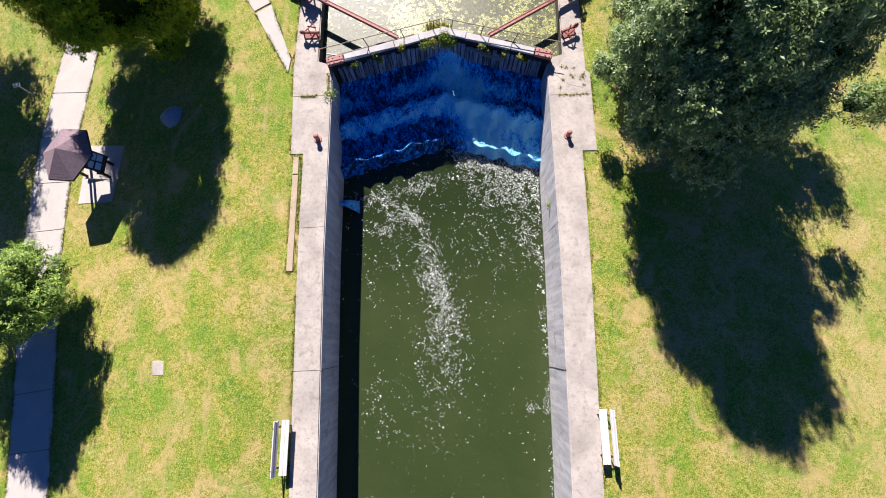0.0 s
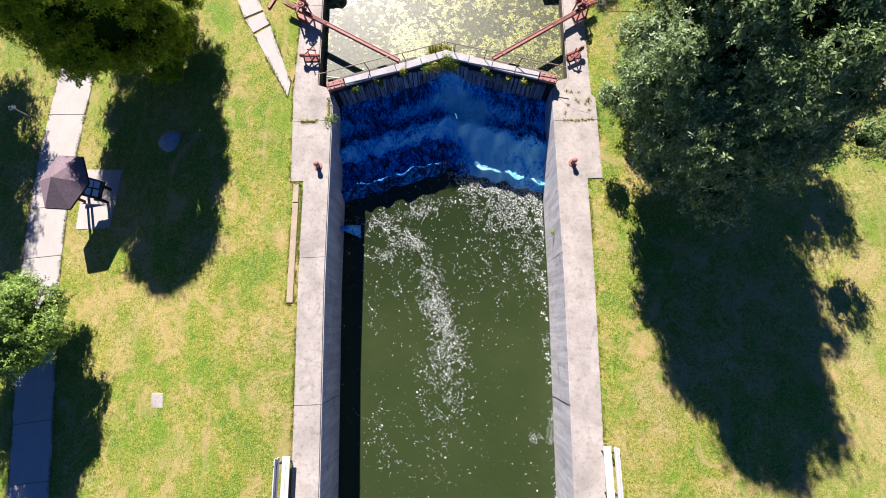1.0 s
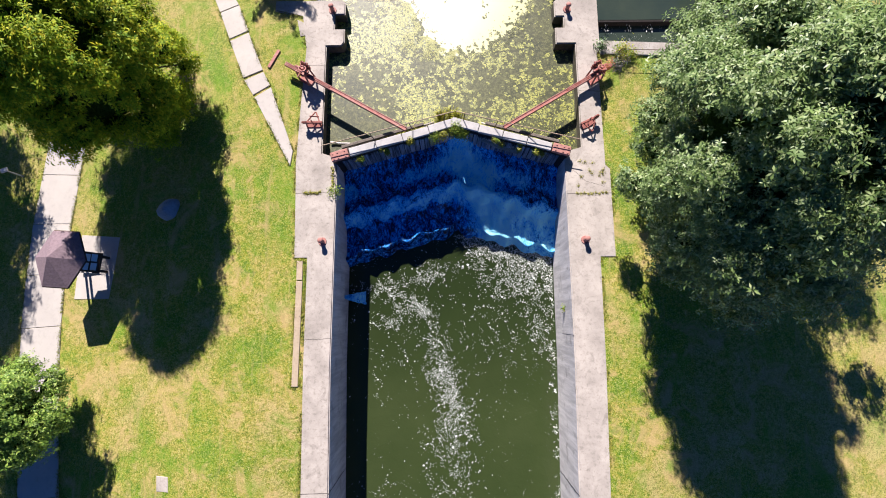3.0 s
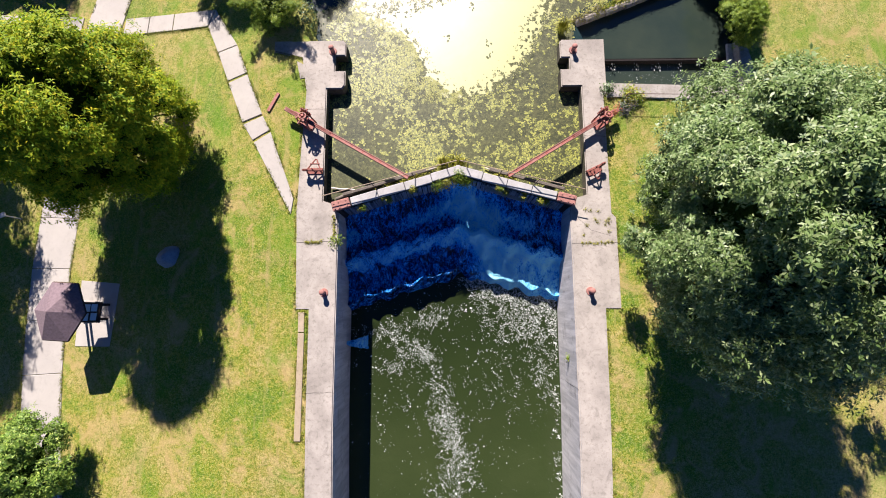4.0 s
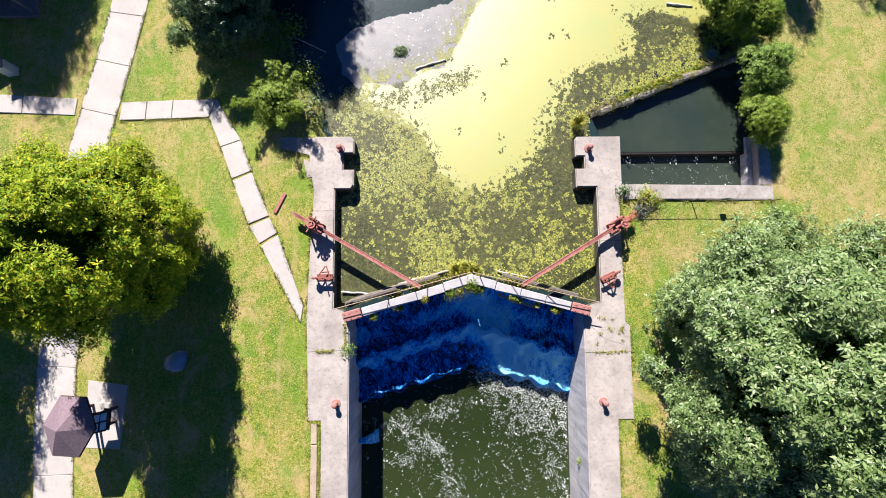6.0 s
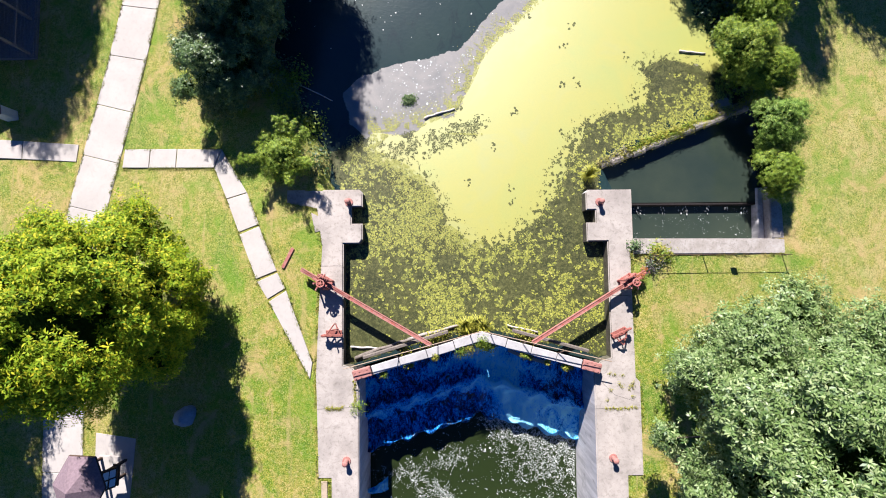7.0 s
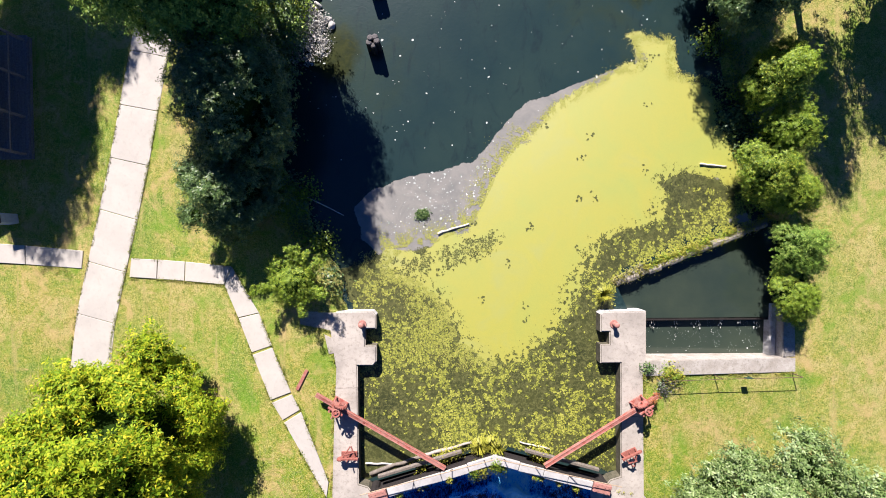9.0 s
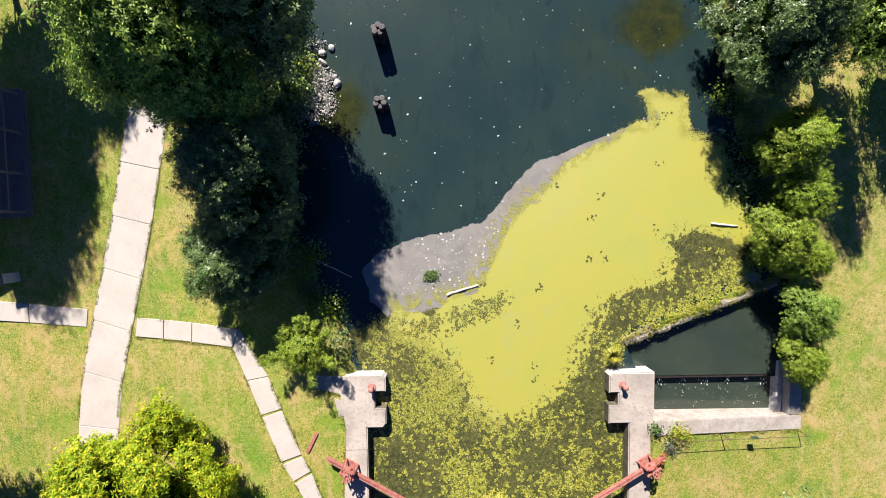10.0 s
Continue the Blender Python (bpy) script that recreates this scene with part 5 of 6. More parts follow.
STRAW = mat_leaf("straw_grass", (0.22, 0.21, 0.06), (0.34, 0.31, 0.09), (0.42, 0.36, 0.16))
GOLD = mat_leaf("golden_weed", (0.18, 0.20, 0.02), (0.32, 0.32, 0.03), (0.45, 0.40, 0.05))
prng = random.Random(77)
for k in range(30):                      # moss and weeds hanging on the gate
    x = prng.choice((prng.uniform(-4.6, -1.2), prng.uniform(-0.6, 0.9), prng.uniform(-0.9, 0.9), prng.uniform(2.0, 4.4)))
    big = 1.0 if abs(x) < 1 else 0.5
    tuft(x, float(gate_y(np.array(x))) - prng.uniform(0.18, 0.42), 0.10 + prng.uniform(-0.15, 0.28), 0.30 * big, 0.24, int(420 * big), 0.036, LIME_LEAF if prng.random() < 0.6 else GOLD, "green weeds growing on the timber gate", k + 100)
for k in range(16):                      # yellow weeds on the upstream side
    x = prng.choice((prng.uniform(-2.6, -1.2), prng.uniform(-0.6, 0.8), prng.uniform(2.2, 3.0), prng.uniform(-3.5, 3.5)))
    tuft(x, float(gate_y(np.array(x))) + prng.uniform(0.3, 0.65), UP_Z + 0.02, 0.36, 0.5, 160, 0.05, GOLD, "yellow-green weeds against the upper gate face", k + 200)
for k, (x, y) in enumerate(((0.1, 14.95), (-0.45, 14.85), (0.4, 14.75))):
    grass_tuft(x, y, UP_Z, 0.45, 1.0, 90, GOLD, "arching golden grass tuft behind the gate apex", 300 + k)
for k in range(7):                       # joint weeds on the wall tops
    tuft(-6.95 + 0.12 * k, 11.1 + prng.uniform(-0.04, 0.04), 0.0, 0.11, 0.06, 60, 0.028, GOLD, "weeds in a concrete joint of the lock wall", 320 + k)
for k in range(9):
    tuft(6.0 + 0.17 * k, 10.98 + prng.uniform(-0.04, 0.04), 0.0, 0.09, 0.05, 45, 0.026, GOLD, "weeds in a concrete joint of the lock wall", 340 + k)
for k in range(9):
    tuft(-5.66 + prng.uniform(-0.05, 0.05), 11.3 + 0.13 * k, 0.0, 0.09, 0.07, 45, 0.028, GOLD, "weeds along the lock wall edge", 360 + k)
tuft(-5.52, 11.15, -0.05, 0.34, 0.35, 260, 0.04, LIME_LEAF, "bushy weed at the lock wall edge", 371)
for k in range(12):
    tuft(6.0 + prng.uniform(0, 1.3), 11.3 + prng.uniform(0, 1.3), 0.0, 0.12, 0.05, 40, 0.026, GOLD, "scattered weeds on the cracked wall top", 380 + k)
tuft(5.42, 5.6, -1.3, 0.16, 0.2, 70, 0.04, LIME_LEAF, "weed growing from the lock wall face", 395)
DRY = mat_leaf("dry_grey_brush", (0.10, 0.095, 0.085), (0.17, 0.16, 0.14), (0.27, 0.25, 0.22))
RUSTY_LEAF = mat_leaf("orange_dead_leaf", (0.22, 0.08, 0.03), (0.36, 0.13, 0.05), (0.45, 0.22, 0.08))
for k in range(7):                       # brush by the east winch
    x, y = 8.75 + prng.uniform(-0.35, 0.35), 18.15 + prng.uniform(-0.2, 0.25)
    tuft(x, y, lawn_z(x, y), 0.34, 0.5, 170, 0.05, GOLD if k % 3 else LIME_LEAF, "yellow-green bush beside the gate winch", 400 + k, "bush", "bush")
for k in range(7):
    x, y = 8.5 + prng.uniform(-0.35, 0.4), 17.55 + prng.uniform(-0.25, 0.3)
    tuft(x, y, lawn_z(x, y), 0.30, 0.40, 100, 0.045, (DRY, DRY, DARK_LEAF, STRAW)[k % 4], "dry grey brush beside the gate winch", 410 + k, "brush", "brush")
for k in range(4):
    tuft(7.6 + prng.uniform(-0.3, 0.3), 17.2 + prng.uniform(-0.2, 0.3), 0.35, 0.2, 0.35, 60, 0.045, RUSTY_LEAF, "orange dead creeper on the gate winch", 425 + k, "creeper", "creeper")
tuft(7.55, 18.5, 0.0, 0.32, 0.5, 240, 0.055, DARK_LEAF, "green vine climbing the pool wall corner", 421, "vine", "vine")
grass_tuft(5.55, 22.0, UP_Z, 0.45, 0.75, 130, GOLD, "golden grass tuft beside the wall end", 430)
for k in range(60):                      # growth along the log boom
    t = k / 59
    x, y = BARRIER_A[0] + dv.x * t, BARRIER_A[1] + dv.y * t
    m = (GOLD, LIME_LEAF, GOLD)[k % 3] if 0.2 < t < 0.8 else (STRAW, DRY, GOLD)[k % 3]
    tuft(x + prng.uniform(-0.15, 0.15), y + prng.uniform(0.05, 0.32), UP_Z + 0.06, 0.26, 0.16, 110, 0.045, m, "weeds growing along the rotting log boom", 440 + k)
for k in range(60):                      # bank undergrowth
    y = prng.uniform(22.3, 42)
    left = k % 2 == 0
    sh = LEFT_SHORE if left else RIGHT_SHORE
    if not left and y < 25.5:
        y += 4
    sy, sx = zip(*sh)
    x = float(np.interp(y, sy, sx)) + (prng.uniform(-1.2, 0.15) if left else prng.uniform(-0.15, 1.3))
    tuft(x, y, max(UP_Z, lawn_z(x, y) - 0.3), 0.75, 0.6, 330, 0.075, (DARK_LEAF, DARK_LEAF, LIME_LEAF)[k % 3], "low leafy undergrowth along the canal bank", 500 + k, "undergrowth", "undergrowth")

for k in range(26):
    x, y = -10.4 + prng.uniform(-1.3, 1.2), 34.6 + prng.uniform(-2.6, 3.2)
    tuft(x, y, lawn_z(x, y), 0.8, 0.7, 330, 0.075, (DARK_LEAF, BANK_LEAF, DARK_LEAF)[k % 3], "low leafy undergrowth along the canal bank", 600 + k, "undergrowth", "undergrowth")


def edge_grass(pts, z, step_len, spread, label, seed, mats, size=0.022, n=16):
    """Short grass creeping over a concrete edge."""
    r = random.Random(seed)
    for (xa, ya), (xb, yb) in zip(pts, pts[1:]):
        L = math.hypot(xb - xa, yb - ya)
        for k in range(int(L / step_len)):
            t = (k + r.random()) / (L / step_len)
            if noise.noise((t * L * 0.9 + seed, seed * 3.1, 0)) < -0.12:
                continue
            x, y = xa + (xb - xa) * t + r.gauss(0, spread), ya + (yb - ya) * t + r.gauss(0, spread)
            zz = z if z is not None else lawn_z(x, y) + 0.03
            tuft(x, y, zz, r.uniform(0.05, 0.12), 0.05, n, size, r.choice(mats), label, r.randrange(10 ** 6), "edge_grass", "grass")


TURF = mat_leaf("short_turf_blade", (0.09, 0.15, 0.010), (0.20, 0.23, 0.02), (0.36, 0.31, 0.09))
EG = "short grass creeping over the concrete edges"
edge_grass([(-6.4, -9), (-6.72, 3), (-6.75, 7.95)], -0.03, 0.05, 0.035, EG, 1, (TURF, TURF, GOLD))
edge_grass([(-7.35, 7.95), (-7.45, 11.4), (-7.5, 12.6), (-7.4, 15.5), (-7.25, 18.6), (-7.5, 20.4), (-8.9, 20.75)], -0.03, 0.05, 0.05, EG, 2, (TURF, TURF, GOLD))
edge_grass([(6.55, -9), (6.9, 3), (6.95, 7.92), (7.65, 7.92), (7.65, 12.2), (7.45, 12.4), (7.4, 18.2)], -0.03, 0.05, 0.04, EG, 3, (TURF, TURF, GOLD))
edge_grass([(-7.0, 2.1), (-7.2, 2.2), (-7.2, 7.9), (-6.82, 7.9), (-6.82, 2.2)], -0.02, 0.05, 0.03, EG, 4, (TURF, GOLD))
edge_grass([(-12.29, 23.47), (-10.88, 21.26), (-10.25, 19.66), (-9.34, 17.42), (-8.9, 16.58), (-7.62, 13.2)], None, 0.05, 0.035, EG, 5, (TURF,))
edge_grass([(-17.97, 22.86), (-12.68, 22.59), (-11.95, 21.0), (-11.24, 19.27), (-10.32, 17.06), (-9.72, 16.07), (-7.72, 12.45)], None, 0.05, 0.035, EG, 6, (TURF,))
edge_grass([(-17.85, 23.86), (-12.29, 23.47)], None, 0.06, 0.03, EG, 7, (TURF,))
for dx in (-1.11, 1.11):
    edge_grass([(x + dx, y) for y, x in MAIN[:-1]], None, 0.06, 0.03, EG, 9 + int(dx), (TURF,))
edge_grass([(7.5, 18.08), (15.05, 18.06)], None, 0.05, 0.05, EG, 11, (TURF, GOLD, STRAW))
plant_growth()

# ---------------------------------------------------------------- kiosk, benches and small things on the lawn
SHINGLE = mat_plain("mauve_roof_shingle", (0.215, 0.158, 0.175), 0.9, 0.0, 0.35, 10.0)
POST = mat_wood("brown_stained_post", (0.10, 0.065, 0.045), (0.05, 0.035, 0.025))


def kiosk(x, y):
    z = lawn_z(x, y) + 0.05
    ob = tagged(empty("kiosk", pose(x, y, z, 0, 0, -4)), "hexagonal park information kiosk with mauve shingle roof", "kiosk")
    R, e, top = 1.28, 2.05, 2.72
    cor = [Vector((R * 0.92 * math.cos(math.radians(60 * k)), R * 1.16 * math.sin(math.radians(60 * k)), e)) for k in range(6)]
    apex = Vector((0, 0, top))
    for k in range(6):
        a, b = cor[k], cor[(k + 1) % 6]
        bm = bmesh.new()
        n = ((b - a).cross(apex - a)).normalized()
        rows, up = 12, []
        for r in range(rows):            # stepped shingle courses
            for t, lift in ((r / rows, 0.008), (min(0.995, (r + 1) / rows), 0.004)):
                up.append([bm.verts.new(a.lerp(apex, t) + n * lift), bm.verts.new(b.lerp(apex, t) + n * lift)])
        down = [[bm.verts.new(a.lerp(apex, t) - n * 0.03), bm.verts.new(b.lerp(apex, t) - n * 0.03)] for t in (0.995, 0.0)]
        ring = up + down
        for p, q in zip(ring, ring[1:] + ring[:1]):
            bm.faces.new((p[0], p[1], q[1], q[0]))
        for side in (0, 1):
            bm.faces.new([p[side] for p in ring])
        part("roof_panel", bm, SHINGLE, ob)
    for k in range(6):
        part("fascia", rod(cor[k] - Vector((0, 0, 0.05)), cor[(k + 1) % 6] - Vector((0, 0, 0.05)), 0.045, sides=4), POST, ob)
    for px, py in ((0.62, 0.35), (0.62, -0.35), (-0.62, 0.35), (-0.62, -0.35)):
        part("post", box((0.12, 0.12, 2.15), pose(px, py, 1.07), 0.01), POST, ob)
    panel = part("display_panel", box((0.10, 0.95, 0.75), pose(0.72, 0, 1.35, 0, -28, 0), 0.01), POST, ob)
    paper = mat_plain("pale_blue_notice", (0.62, 0.70, 0.74), 0.5, 0.0, 0.1)
    for sy, sz in ((-0.22, 0.12), (0.2, 0.1), (-0.2, -0.2), (0.22, -0.18)):
        part("notice", box((0.012, 0.34, 0.24), pose(0.72, 0, 1.35, 0, -28, 0) @ pose(0.06, sy, sz)), paper, panel)
    part("shelf", box((0.35, 1.0, 0.06), pose(0.75, 0, 0.85), 0.01), POST, ob)
    part("plinth", box((1.5, 0.95, 0.10), pose(0, 0, 0.0), 0.02), WALK, ob)


kiosk(-17.9, 7.95)
BENCH_PALE = mat_wood("bleached_bench_plank", (0.66, 0.62, 0.58), (0.52, 0.48, 0.45))
BENCH_DARK = mat_plain("black_bench_iron", (0.02, 0.02, 0.022), 0.6)


def bench(x, y, turn, label):
    ob = tagged(empty("bench", pose(x, y, lawn_z(x, y), 0, 0, turn)), label, "bench", "benches beside the lock")
    L = 2.15
    for k in range(2):
        part("seat_plank", box((0.155, L, 0.045), pose(0.10 + 0.165 * k, 0, 0.45), 0.008), BENCH_PALE, ob)
    for k in range(2):
        part("back_plank", box((0.045, L, 0.14), pose(-0.10 - 0.05 * k, 0, 0.60 + 0.17 * k, 0, -14, 0), 0.008), BENCH_PALE, ob)
    for sy in (-0.8, 0.8):
        bm = rod((0.28, sy, 0), (0.22, sy, 0.43), 0.03, sides=6)
        add_rod(bm, (-0.05, sy, 0), (-0.19, sy, 0.85), 0.03, sides=6)
        add_rod(bm, (-0.08, sy, 0.42), (0.27, sy, 0.42), 0.03, sides=6)
        part("leg_frame", bm, BENCH_DARK, ob, "black iron leg frame")


bench(-6.78, -5.25, 0, "bleached plank bench with black iron legs facing the lock")
bench(6.85, -4.95, 180, "pale two-plank bench with black iron legs facing the lock")


def boulder(x, y, sx, sy, sz, material, label, seed):
    bm = bmesh.new()
    bmesh.ops.create_icosphere(bm, subdivisions=3, radius=1.0)
    for v in bm.verts:
        d = 1 + 0.22 * noise.noise(v.co * 1.3 + Vector((seed, 0, 0))) + 0.08 * noise.noise(v.co * 4 + Vector((0, seed, 0)))
        v.co = Vector((v.co.x * sx * d, v.co.y * sy * d, max(-0.25, v.co.z) * sz * d))
    ob = part("boulder", bm, material, smooth=True)
    ob.matrix_basis = pose(x, y, lawn_z(x, y) + 0.02, 0, 0, seed * 37)
    return tagged(ob, label, "boulder")


STONE = mat_concrete("grey_boulder_stone", (0.40, 0.40, 0.41), (0.25, 0.25, 0.26), 2.0)
boulder(-13.95, 10.55, 0.62, 0.45, 0.5, STONE, "grey rounded boulder lying under the lawn tree", 1.0)

# ---------------------------------------------------------------- shelter at the lawn's west edge
ROOF = mat_plain("slate_grey_metal_roof", (0.20, 0.20, 0.24), 0.5, 0.0, 0.3, 4.0)
DECK = mat_wood("grey_porch_deck", (0.20, 0.19, 0.20), (0.12, 0.11, 0.12))


def shelter():
    x0, x1, y0, y1 = -27.5, -22.3, 28.4, 35.2
    z = lawn_z(-24.5, 30)
    ob = tagged(empty("shelter", pose(-1.25, 0.5, z)), "small dark-roofed park building with a shaded porch", "building")
    part("wall", box((3.6, 6.0, 2.3), pose(-25.8, 31.8, 1.15)), mat_plain("pale_siding", (0.55, 0.53, 0.5), 0.8), ob)
    for sgn, name in ((1, "roof"), (-1, "roof")):
        bm = bmesh.new()
        add_box(bm, (2.7, 6.9, 0.10), pose(-25.6 + sgn * 1.25, 31.8, 2.62, 0, sgn * 16, 0), 0.01)
        for k in range(12):
            add_box(bm, (2.7, 0.03, 0.05), pose(-25.6 + sgn * 1.25, 28.6 + k * 0.58, 2.69, 0, sgn * 16, 0))
        part(name, bm, ROOF, ob)
    for k in range(11):
        part("deck_board", box((0.17, 6.3, 0.05), pose(-23.85 + 0.18 * k, 31.6, 0.28), 0.006), DECK, ob)
    part("deck_frame", box((2.1, 6.2, 0.24), pose(-22.95, 31.6, 0.13)), DECK, ob)
    for y in (28.7, 30.6, 32.6, 34.5):
        part("porch_post", box((0.12, 0.12, 2.1), pose(-22.15, y, 1.3), 0.01), DECK, ob)
        part("porch_rafter", rod((-24.4, y, 2.25), (-22.1, y, 2.2), 0.05, sides=4), DECK, ob)
    part("porch_rail", box((0.06, 5.8, 0.08), pose(-22.1, 31.6, 1.15), 0.01), DECK, ob)


shelter()
bm = box((0.62, 0.5, 0.95), pose(0, 0, 0.475), 0.04)
bin_ob = part("litter_bin", bm, mat_plain("pale_blue_grey_bin", (0.45, 0.52, 0.60), 0.5))
bin_ob.matrix_basis = pose(-24.4, 25.9, lawn_z(-24.4, 25.9), 0, 0, 8)
tagged(bin_ob, "pale blue-grey litter bin beside the side walk", "bin")
part("lid", box((0.70, 0.58, 0.09), pose(0, 0, 1.0), 0.03), mat_plain("dark_bin_lid", (0.06, 0.07, 0.09), 0.5), bin_ob, "dark lid")

# ---------------------------------------------------------------- timber in the water and on the grass
def log_piece(name, a, b, r, material, label, seed, category="log", sides=9):
    a, b = Vector(a), Vector(b)
    pr = random.Random(seed)
    bm = bmesh.new()
    n = 7
    rings = []
    d = (b - a).normalized()
    u = d.orthogonal().normalized()
    v = d.cross(u)
    for k in range(n + 1):
        c = a.lerp(b, k / n) + (u * pr.uniform(-1, 1) + v * pr.uniform(-1, 1)) * r * 0.35
        rr = r * (1 - 0.35 * k / n) * pr.uniform(0.85, 1.12)
        rings.append([bm.verts.new(c + (u * math.cos(t) + v * math.sin(t)) * rr * pr.uniform(0.9, 1.1)) for t in (2 * math.pi * j / sides for j in range(sides))])
    for k in range(n):
        for j in range(sides):
            bm.faces.new((rings[k][j], rings[k][(j + 1) % sides], rings[k + 1][(j + 1) % sides], rings[k + 1][j]))
    bm.faces.new(rings[0][::-1])
    bm.faces.new(rings[-1])
    return tagged(part(name, bm, material, smooth=True), label, category)


DRIFT = mat_wood("bleached_driftwood", (0.62, 0.58, 0.50), (0.45, 0.41, 0.34))
log_piece("drift_log", (-2.36, 24.98, UP_Z + 0.03), (-0.85, 25.45, UP_Z + 0.03), 0.065, DRIFT, "bleached drift log floating at the scum edge", 1)
log_piece("drift_plank", (10.4, 28.28, UP_Z + 0.04), (11.7, 28.12, UP_Z + 0.04), 0.06, DRIFT, "narrow pale plank floating in the duckweed", 2, "plank")
log_piece("floating_timber", (-5.75, 13.3, UP_Z + 0.06), (-2.9, 14.25, UP_Z + 0.06), 0.10, OLD_TIMBER, "brown timber floating behind the gate leaf", 3)
log_piece("floating_timber", (-3.2, 14.15, UP_Z + 0.12), (-0.8, 14.85, UP_Z + 0.12), 0.09, TIMBER, "grey timber lodged behind the gate leaf", 4)
log_piece("drift_branch", (3.0, 14.45, UP_Z + 0.12), (1.55, 14.8, UP_Z + 0.1), 0.05, DRIFT, "pale branch lodged behind the gate leaf", 5)
log_piece("bent_pipe", (-5.95, 13.85, UP_Z + 0.1), (-4.6, 13.75, UP_Z + 0.04), 0.045, BENCH_PALE, "bent white pipe lying in the gate recess", 6, "pipe")
log_piece("drift_twig", (-8.9, 26.9, UP_Z + 0.03), (-6.9, 25.9, UP_Z + 0.03), 0.03, DRIFT, "thin pale branch floating in the tree's shade", 7, "branch")
plank = part("red_plank", box((0.16, 1.05, 0.06), pose(0, 0, 0.03), 0.01), RED)
plank.matrix_basis = pose(-8.83, 18.1, lawn_z(-8.8, 18.1) + 0.01, 0, 0, -27)
tagged(plank, "faded red board lying in the grass", "board")
slab_bit = part("broken_slab", slab_mesh([(-7.75, 20.25), (-7.55, 19.3), (-7.3, 19.35), (-7.25, 20.0)], lawn_z, lift=0.03), WALL_TOP)
tagged(slab_bit, "broken concrete slab beside the wall end", "slab")


PILE_END = mat_wood("grey_pile_end", (0.16, 0.15, 0.15), (0.06, 0.055, 0.055))


def pile_cluster(x, y, h, seed, label):
    ob = tagged(empty("mooring_piles", pose(x, y, UP_Z)), label, "piles", "old piles in the canal")
    pr = random.Random(seed)
    for k in range(5):
        dx, dy = 0.20 * math.cos(1.26 * k + seed), 0.17 * math.sin(1.26 * k + seed)
        hh = h * pr.uniform(0.85, 1.1)
        pile = part("pile", rod((dx * 1.3, dy * 1.3, -1.4), (dx, dy, hh), 0.16, 0.14, 10), DARK_TIMBER, ob)
        part("pile_top", rod((dx, dy, hh), (dx, dy, hh + 0.03), 0.14, 0.10, 10), PILE_END, pile, "brown weathered end grain")


pile_cluster(-5.3, 37.0, 1.2, 4, "cluster of black timber piles standing in the water")
pile_cluster(-5.3, 33.9, 0.85, 6, "short black timber piles standing in the water")

# pale broken rubble on the west bank
RUBBLE = mat_concrete("pale_rubble", (0.58, 0.56, 0.52), (0.34, 0.33, 0.31), 2.5)
prng = random.Random(21)
for k in range(9):
    x, y = -8.4 + prng.gauss(0, 0.5), 35.3 + prng.gauss(0, 0.8)
    ob = boulder(x, y, prng.uniform(0.10, 0.24), prng.uniform(0.08, 0.2), prng.uniform(0.08, 0.16), RUBBLE, "pale broken rubble on the canal bank", k * 1.7)
    ob.location.z = UP_Z + prng.uniform(-0.02, 0.10)
    ob["category"] = "rubble"
    ob.name = "rubble"
BRUSH = mat_leaf("bleached_dead_brush", (0.30, 0.29, 0.26), (0.52, 0.51, 0.47), (0.72, 0.70, 0.66))
rng = np.random.default_rng(58)
C = np.stack([rng.normal(-8.9, 0.55, 150), rng.normal(34.9, 0.75, 150), rng.uniform(UP_Z + 0.03, UP_Z + 0.16, 150)], 1)
P = (C[:, None, :] + rng.normal(0, 1, (150, 60, 3)) * np.array([0.16, 0.16, 0.05])).reshape(-1, 3)
tagged(part("dead_brush", fast_quads("dead_brush", leaves(rng, P, rng.normal(0, 1, P.shape) + np.array([0, 0, 1.0]), 0.06), BRUSH), BRUSH), "tangle of bleached dead brush at the waterside", "brush", kind="stuff")

# ---------------------------------------------------------------- joints and cracks in the lock walls
GAP = mat_plain("dark_joint", (0.045, 0.040, 0.035), 0.95, 0.0, 0.4)


def joint(pts, w, material=None):
    """A thin ragged crack line laid on a surface."""
    bm = bmesh.new()
    pr = random.Random(len(pts) * 7 + int(abs(pts[0][1]) * 10))
    for a, b in zip(pts, pts[1:]):
        a, b = Vector(a), Vector(b)
        n = 6
        q = [a.lerp(b, k / n) + Vector((pr.uniform(-1, 1) * 0.006, pr.uniform(-1, 1) * 0.012, 0)) for k in range(n + 1)]
        for u, v in zip(q, q[1:]):
            add_rod(bm, u, v, w * pr.uniform(0.7, 1.2), sides=4)
    tagged(part("trim_joint", bm, material or GAP), "dark construction joint in the concrete wall", "joint", kind="structure")


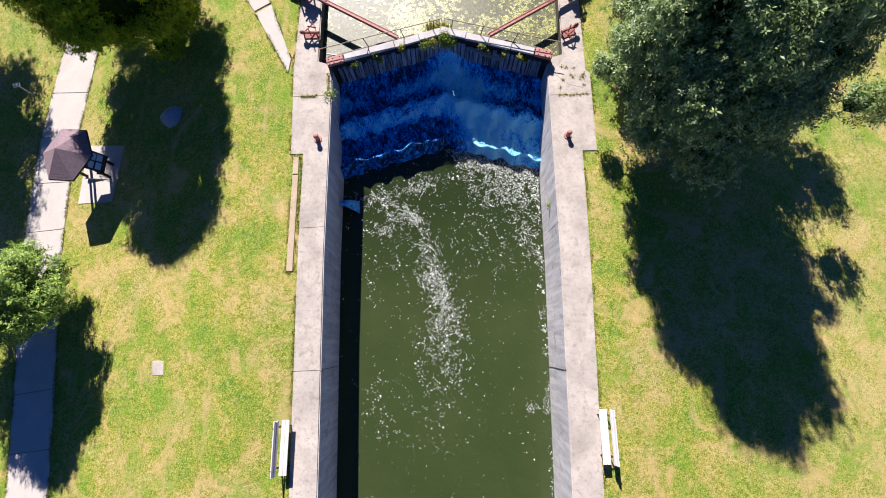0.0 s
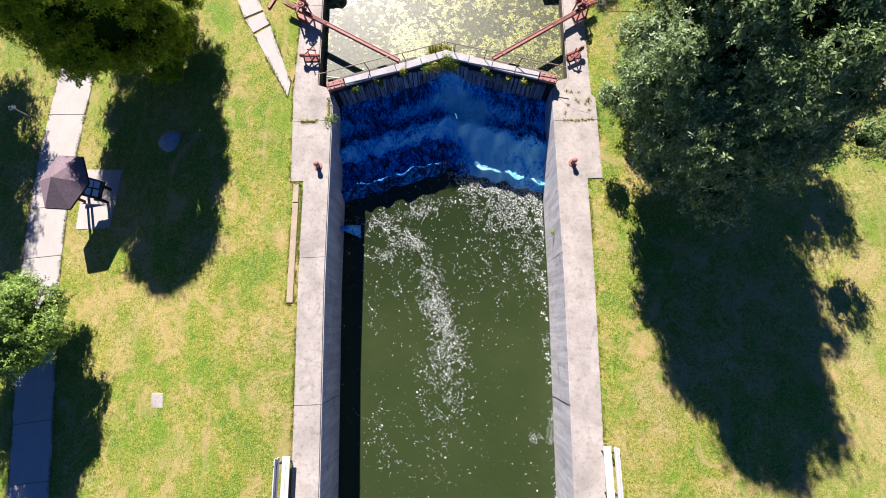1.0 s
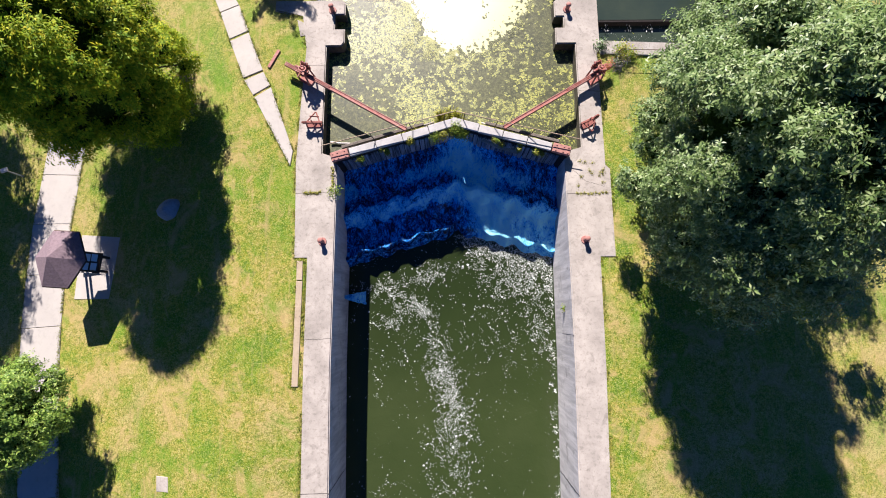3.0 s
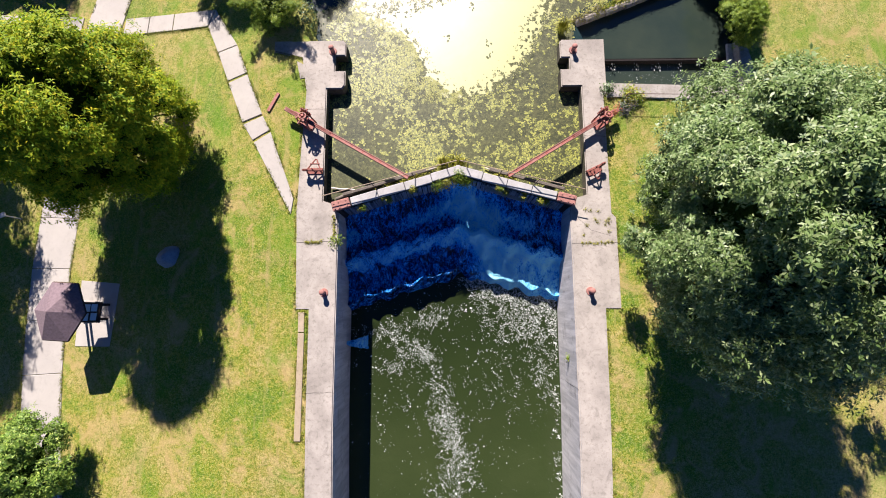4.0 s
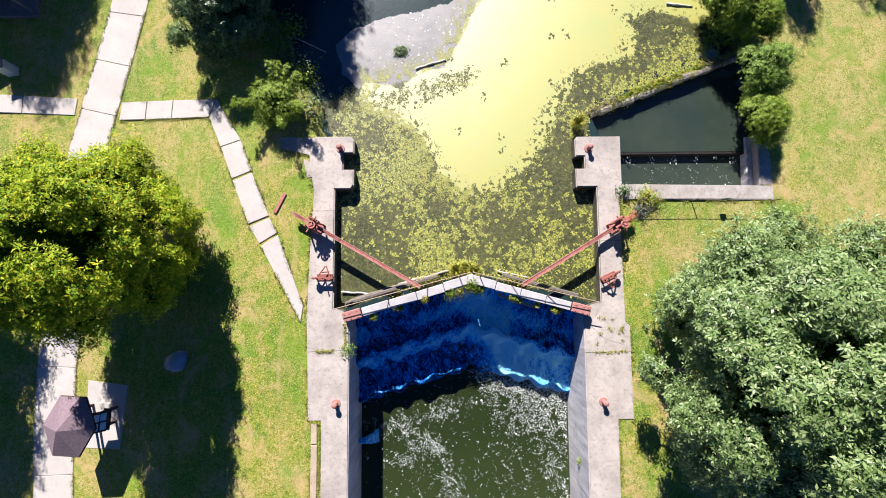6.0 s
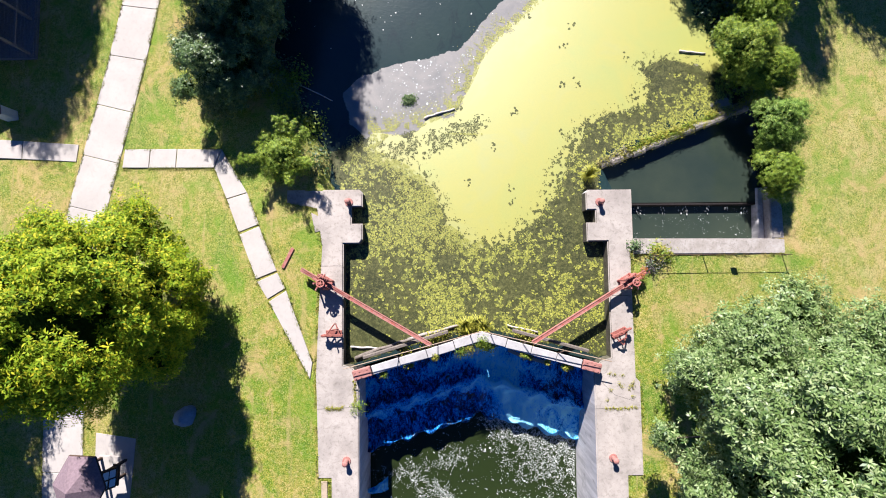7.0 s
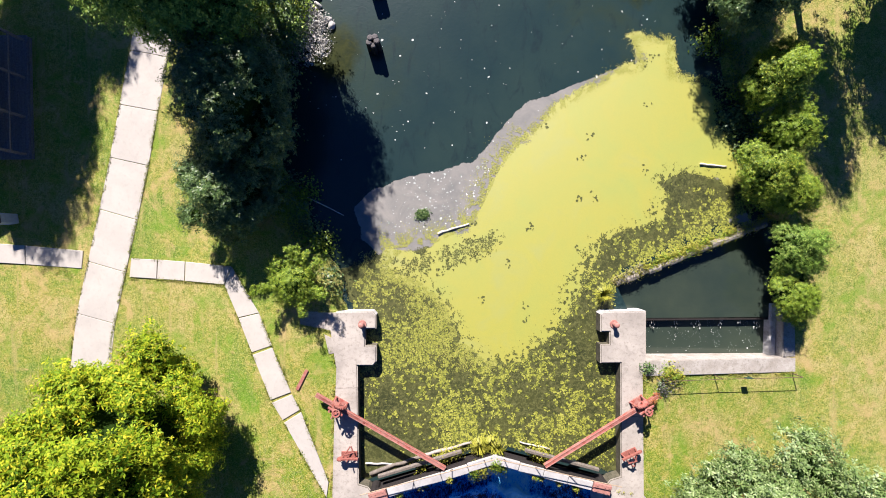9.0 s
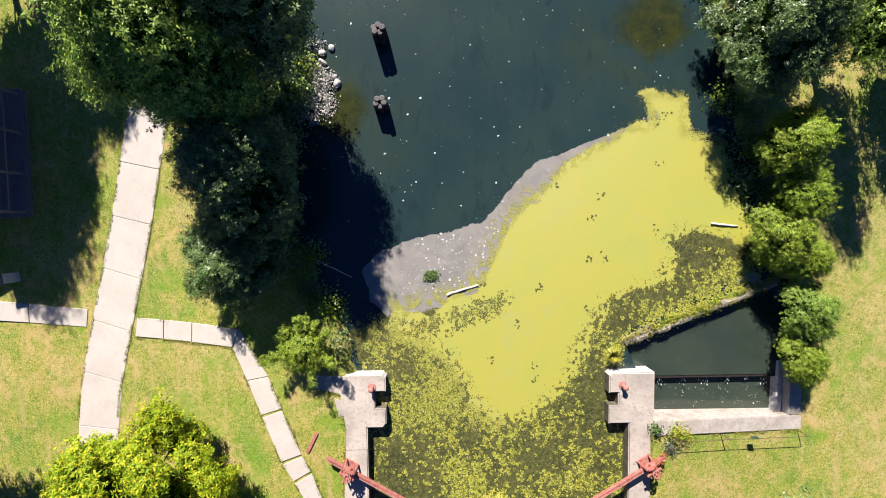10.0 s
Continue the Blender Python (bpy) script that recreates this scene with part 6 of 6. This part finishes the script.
joint([(5.485, 4.4, 0.0), (5.485, 4.4, -3.2)], 0.012)
joint([(5.37, -2.3, 0.0), (5.36, -2.32, -1.1), (5.37, -2.35, -3.2)], 0.012)
joint([(-5.32, -2.2, 0.0), (-5.32, -2.2, -3.2)], 0.010)
joint([(-6.74, 4.25, 0.0), (-5.46, 4.3, 0.0)], 0.008)
joint([(-6.60, -2.25, 0.0), (-5.32, -2.2, 0.0)], 0.010)
joint([(-7.4, 11.1, 0.0), (-5.46, 11.15, 0.0)], 0.010)
joint([(5.5, 10.98, 0.0), (7.64, 11.0, 0.0)], 0.010)
joint([(-7.3, 17.7, 0.0), (-6.21, 17.7, 0.0)], 0.008)
joint([(6.31, 16.2, 0.0), (7.4, 16.15, 0.0)], 0.008)
joint([(5.8, 12.2, 0.0), (6.4, 11.6, 0.0), (7.3, 11.3, 0.0)], 0.006)

# ---------------------------------------------------------------- last small things
def post_lamp(x, y):
    ob = tagged(empty("metal_post", pose(x, y, lawn_z(x, y))), "short pale grey metal post with a flat head in the grass", "post")
    part("pole", rod((0, 0, -0.1), (0, 0, 0.95), 0.035, sides=8), PALE_METAL, ob)
    part("head", box((0.34, 0.22, 0.10), pose(-0.03, 0, 0.99, 0, 0, 20), 0.02), PALE_METAL, ob)


PALE_METAL = mat_plain("pale_grey_metal", (0.55, 0.55, 0.54), 0.5, 0.0, 0.25)
post_lamp(-22.9, 12.8)
rng = np.random.default_rng(91)
P = rng.normal(0, 1, (900, 3)) * np.array([0.14, 0.12, 0.04])
ob = part("weed_raft", fast_quads("weed_raft", leaves(rng, P, np.tile(np.array([[0, 0, 1.0]]), (900, 1)), 0.05), DARK_LEAF), DARK_LEAF)
ob.matrix_basis = pose(-3.1, 25.9, UP_Z + 0.06)
tagged(ob, "dark clump of weed floating in the grey scum", "water weed", kind="stuff")
for k, (x, dy, l, a) in enumerate(((2.0, -0.42, 1.1, -24), (2.9, -0.46, 0.8, -18))):
    y = float(gate_y(np.array(x))) + dy
    plank = box((l, 0.16, 0.05), Matrix(), 0.008)
    ob = part("broken_plank", plank, TIMBER)
    ob.matrix_basis = pose(x, y, -0.02 - 0.1 * k, 12, 4, a)
    tagged(ob, "broken pale plank hanging on the gate face", "plank", "broken planks on the gate")
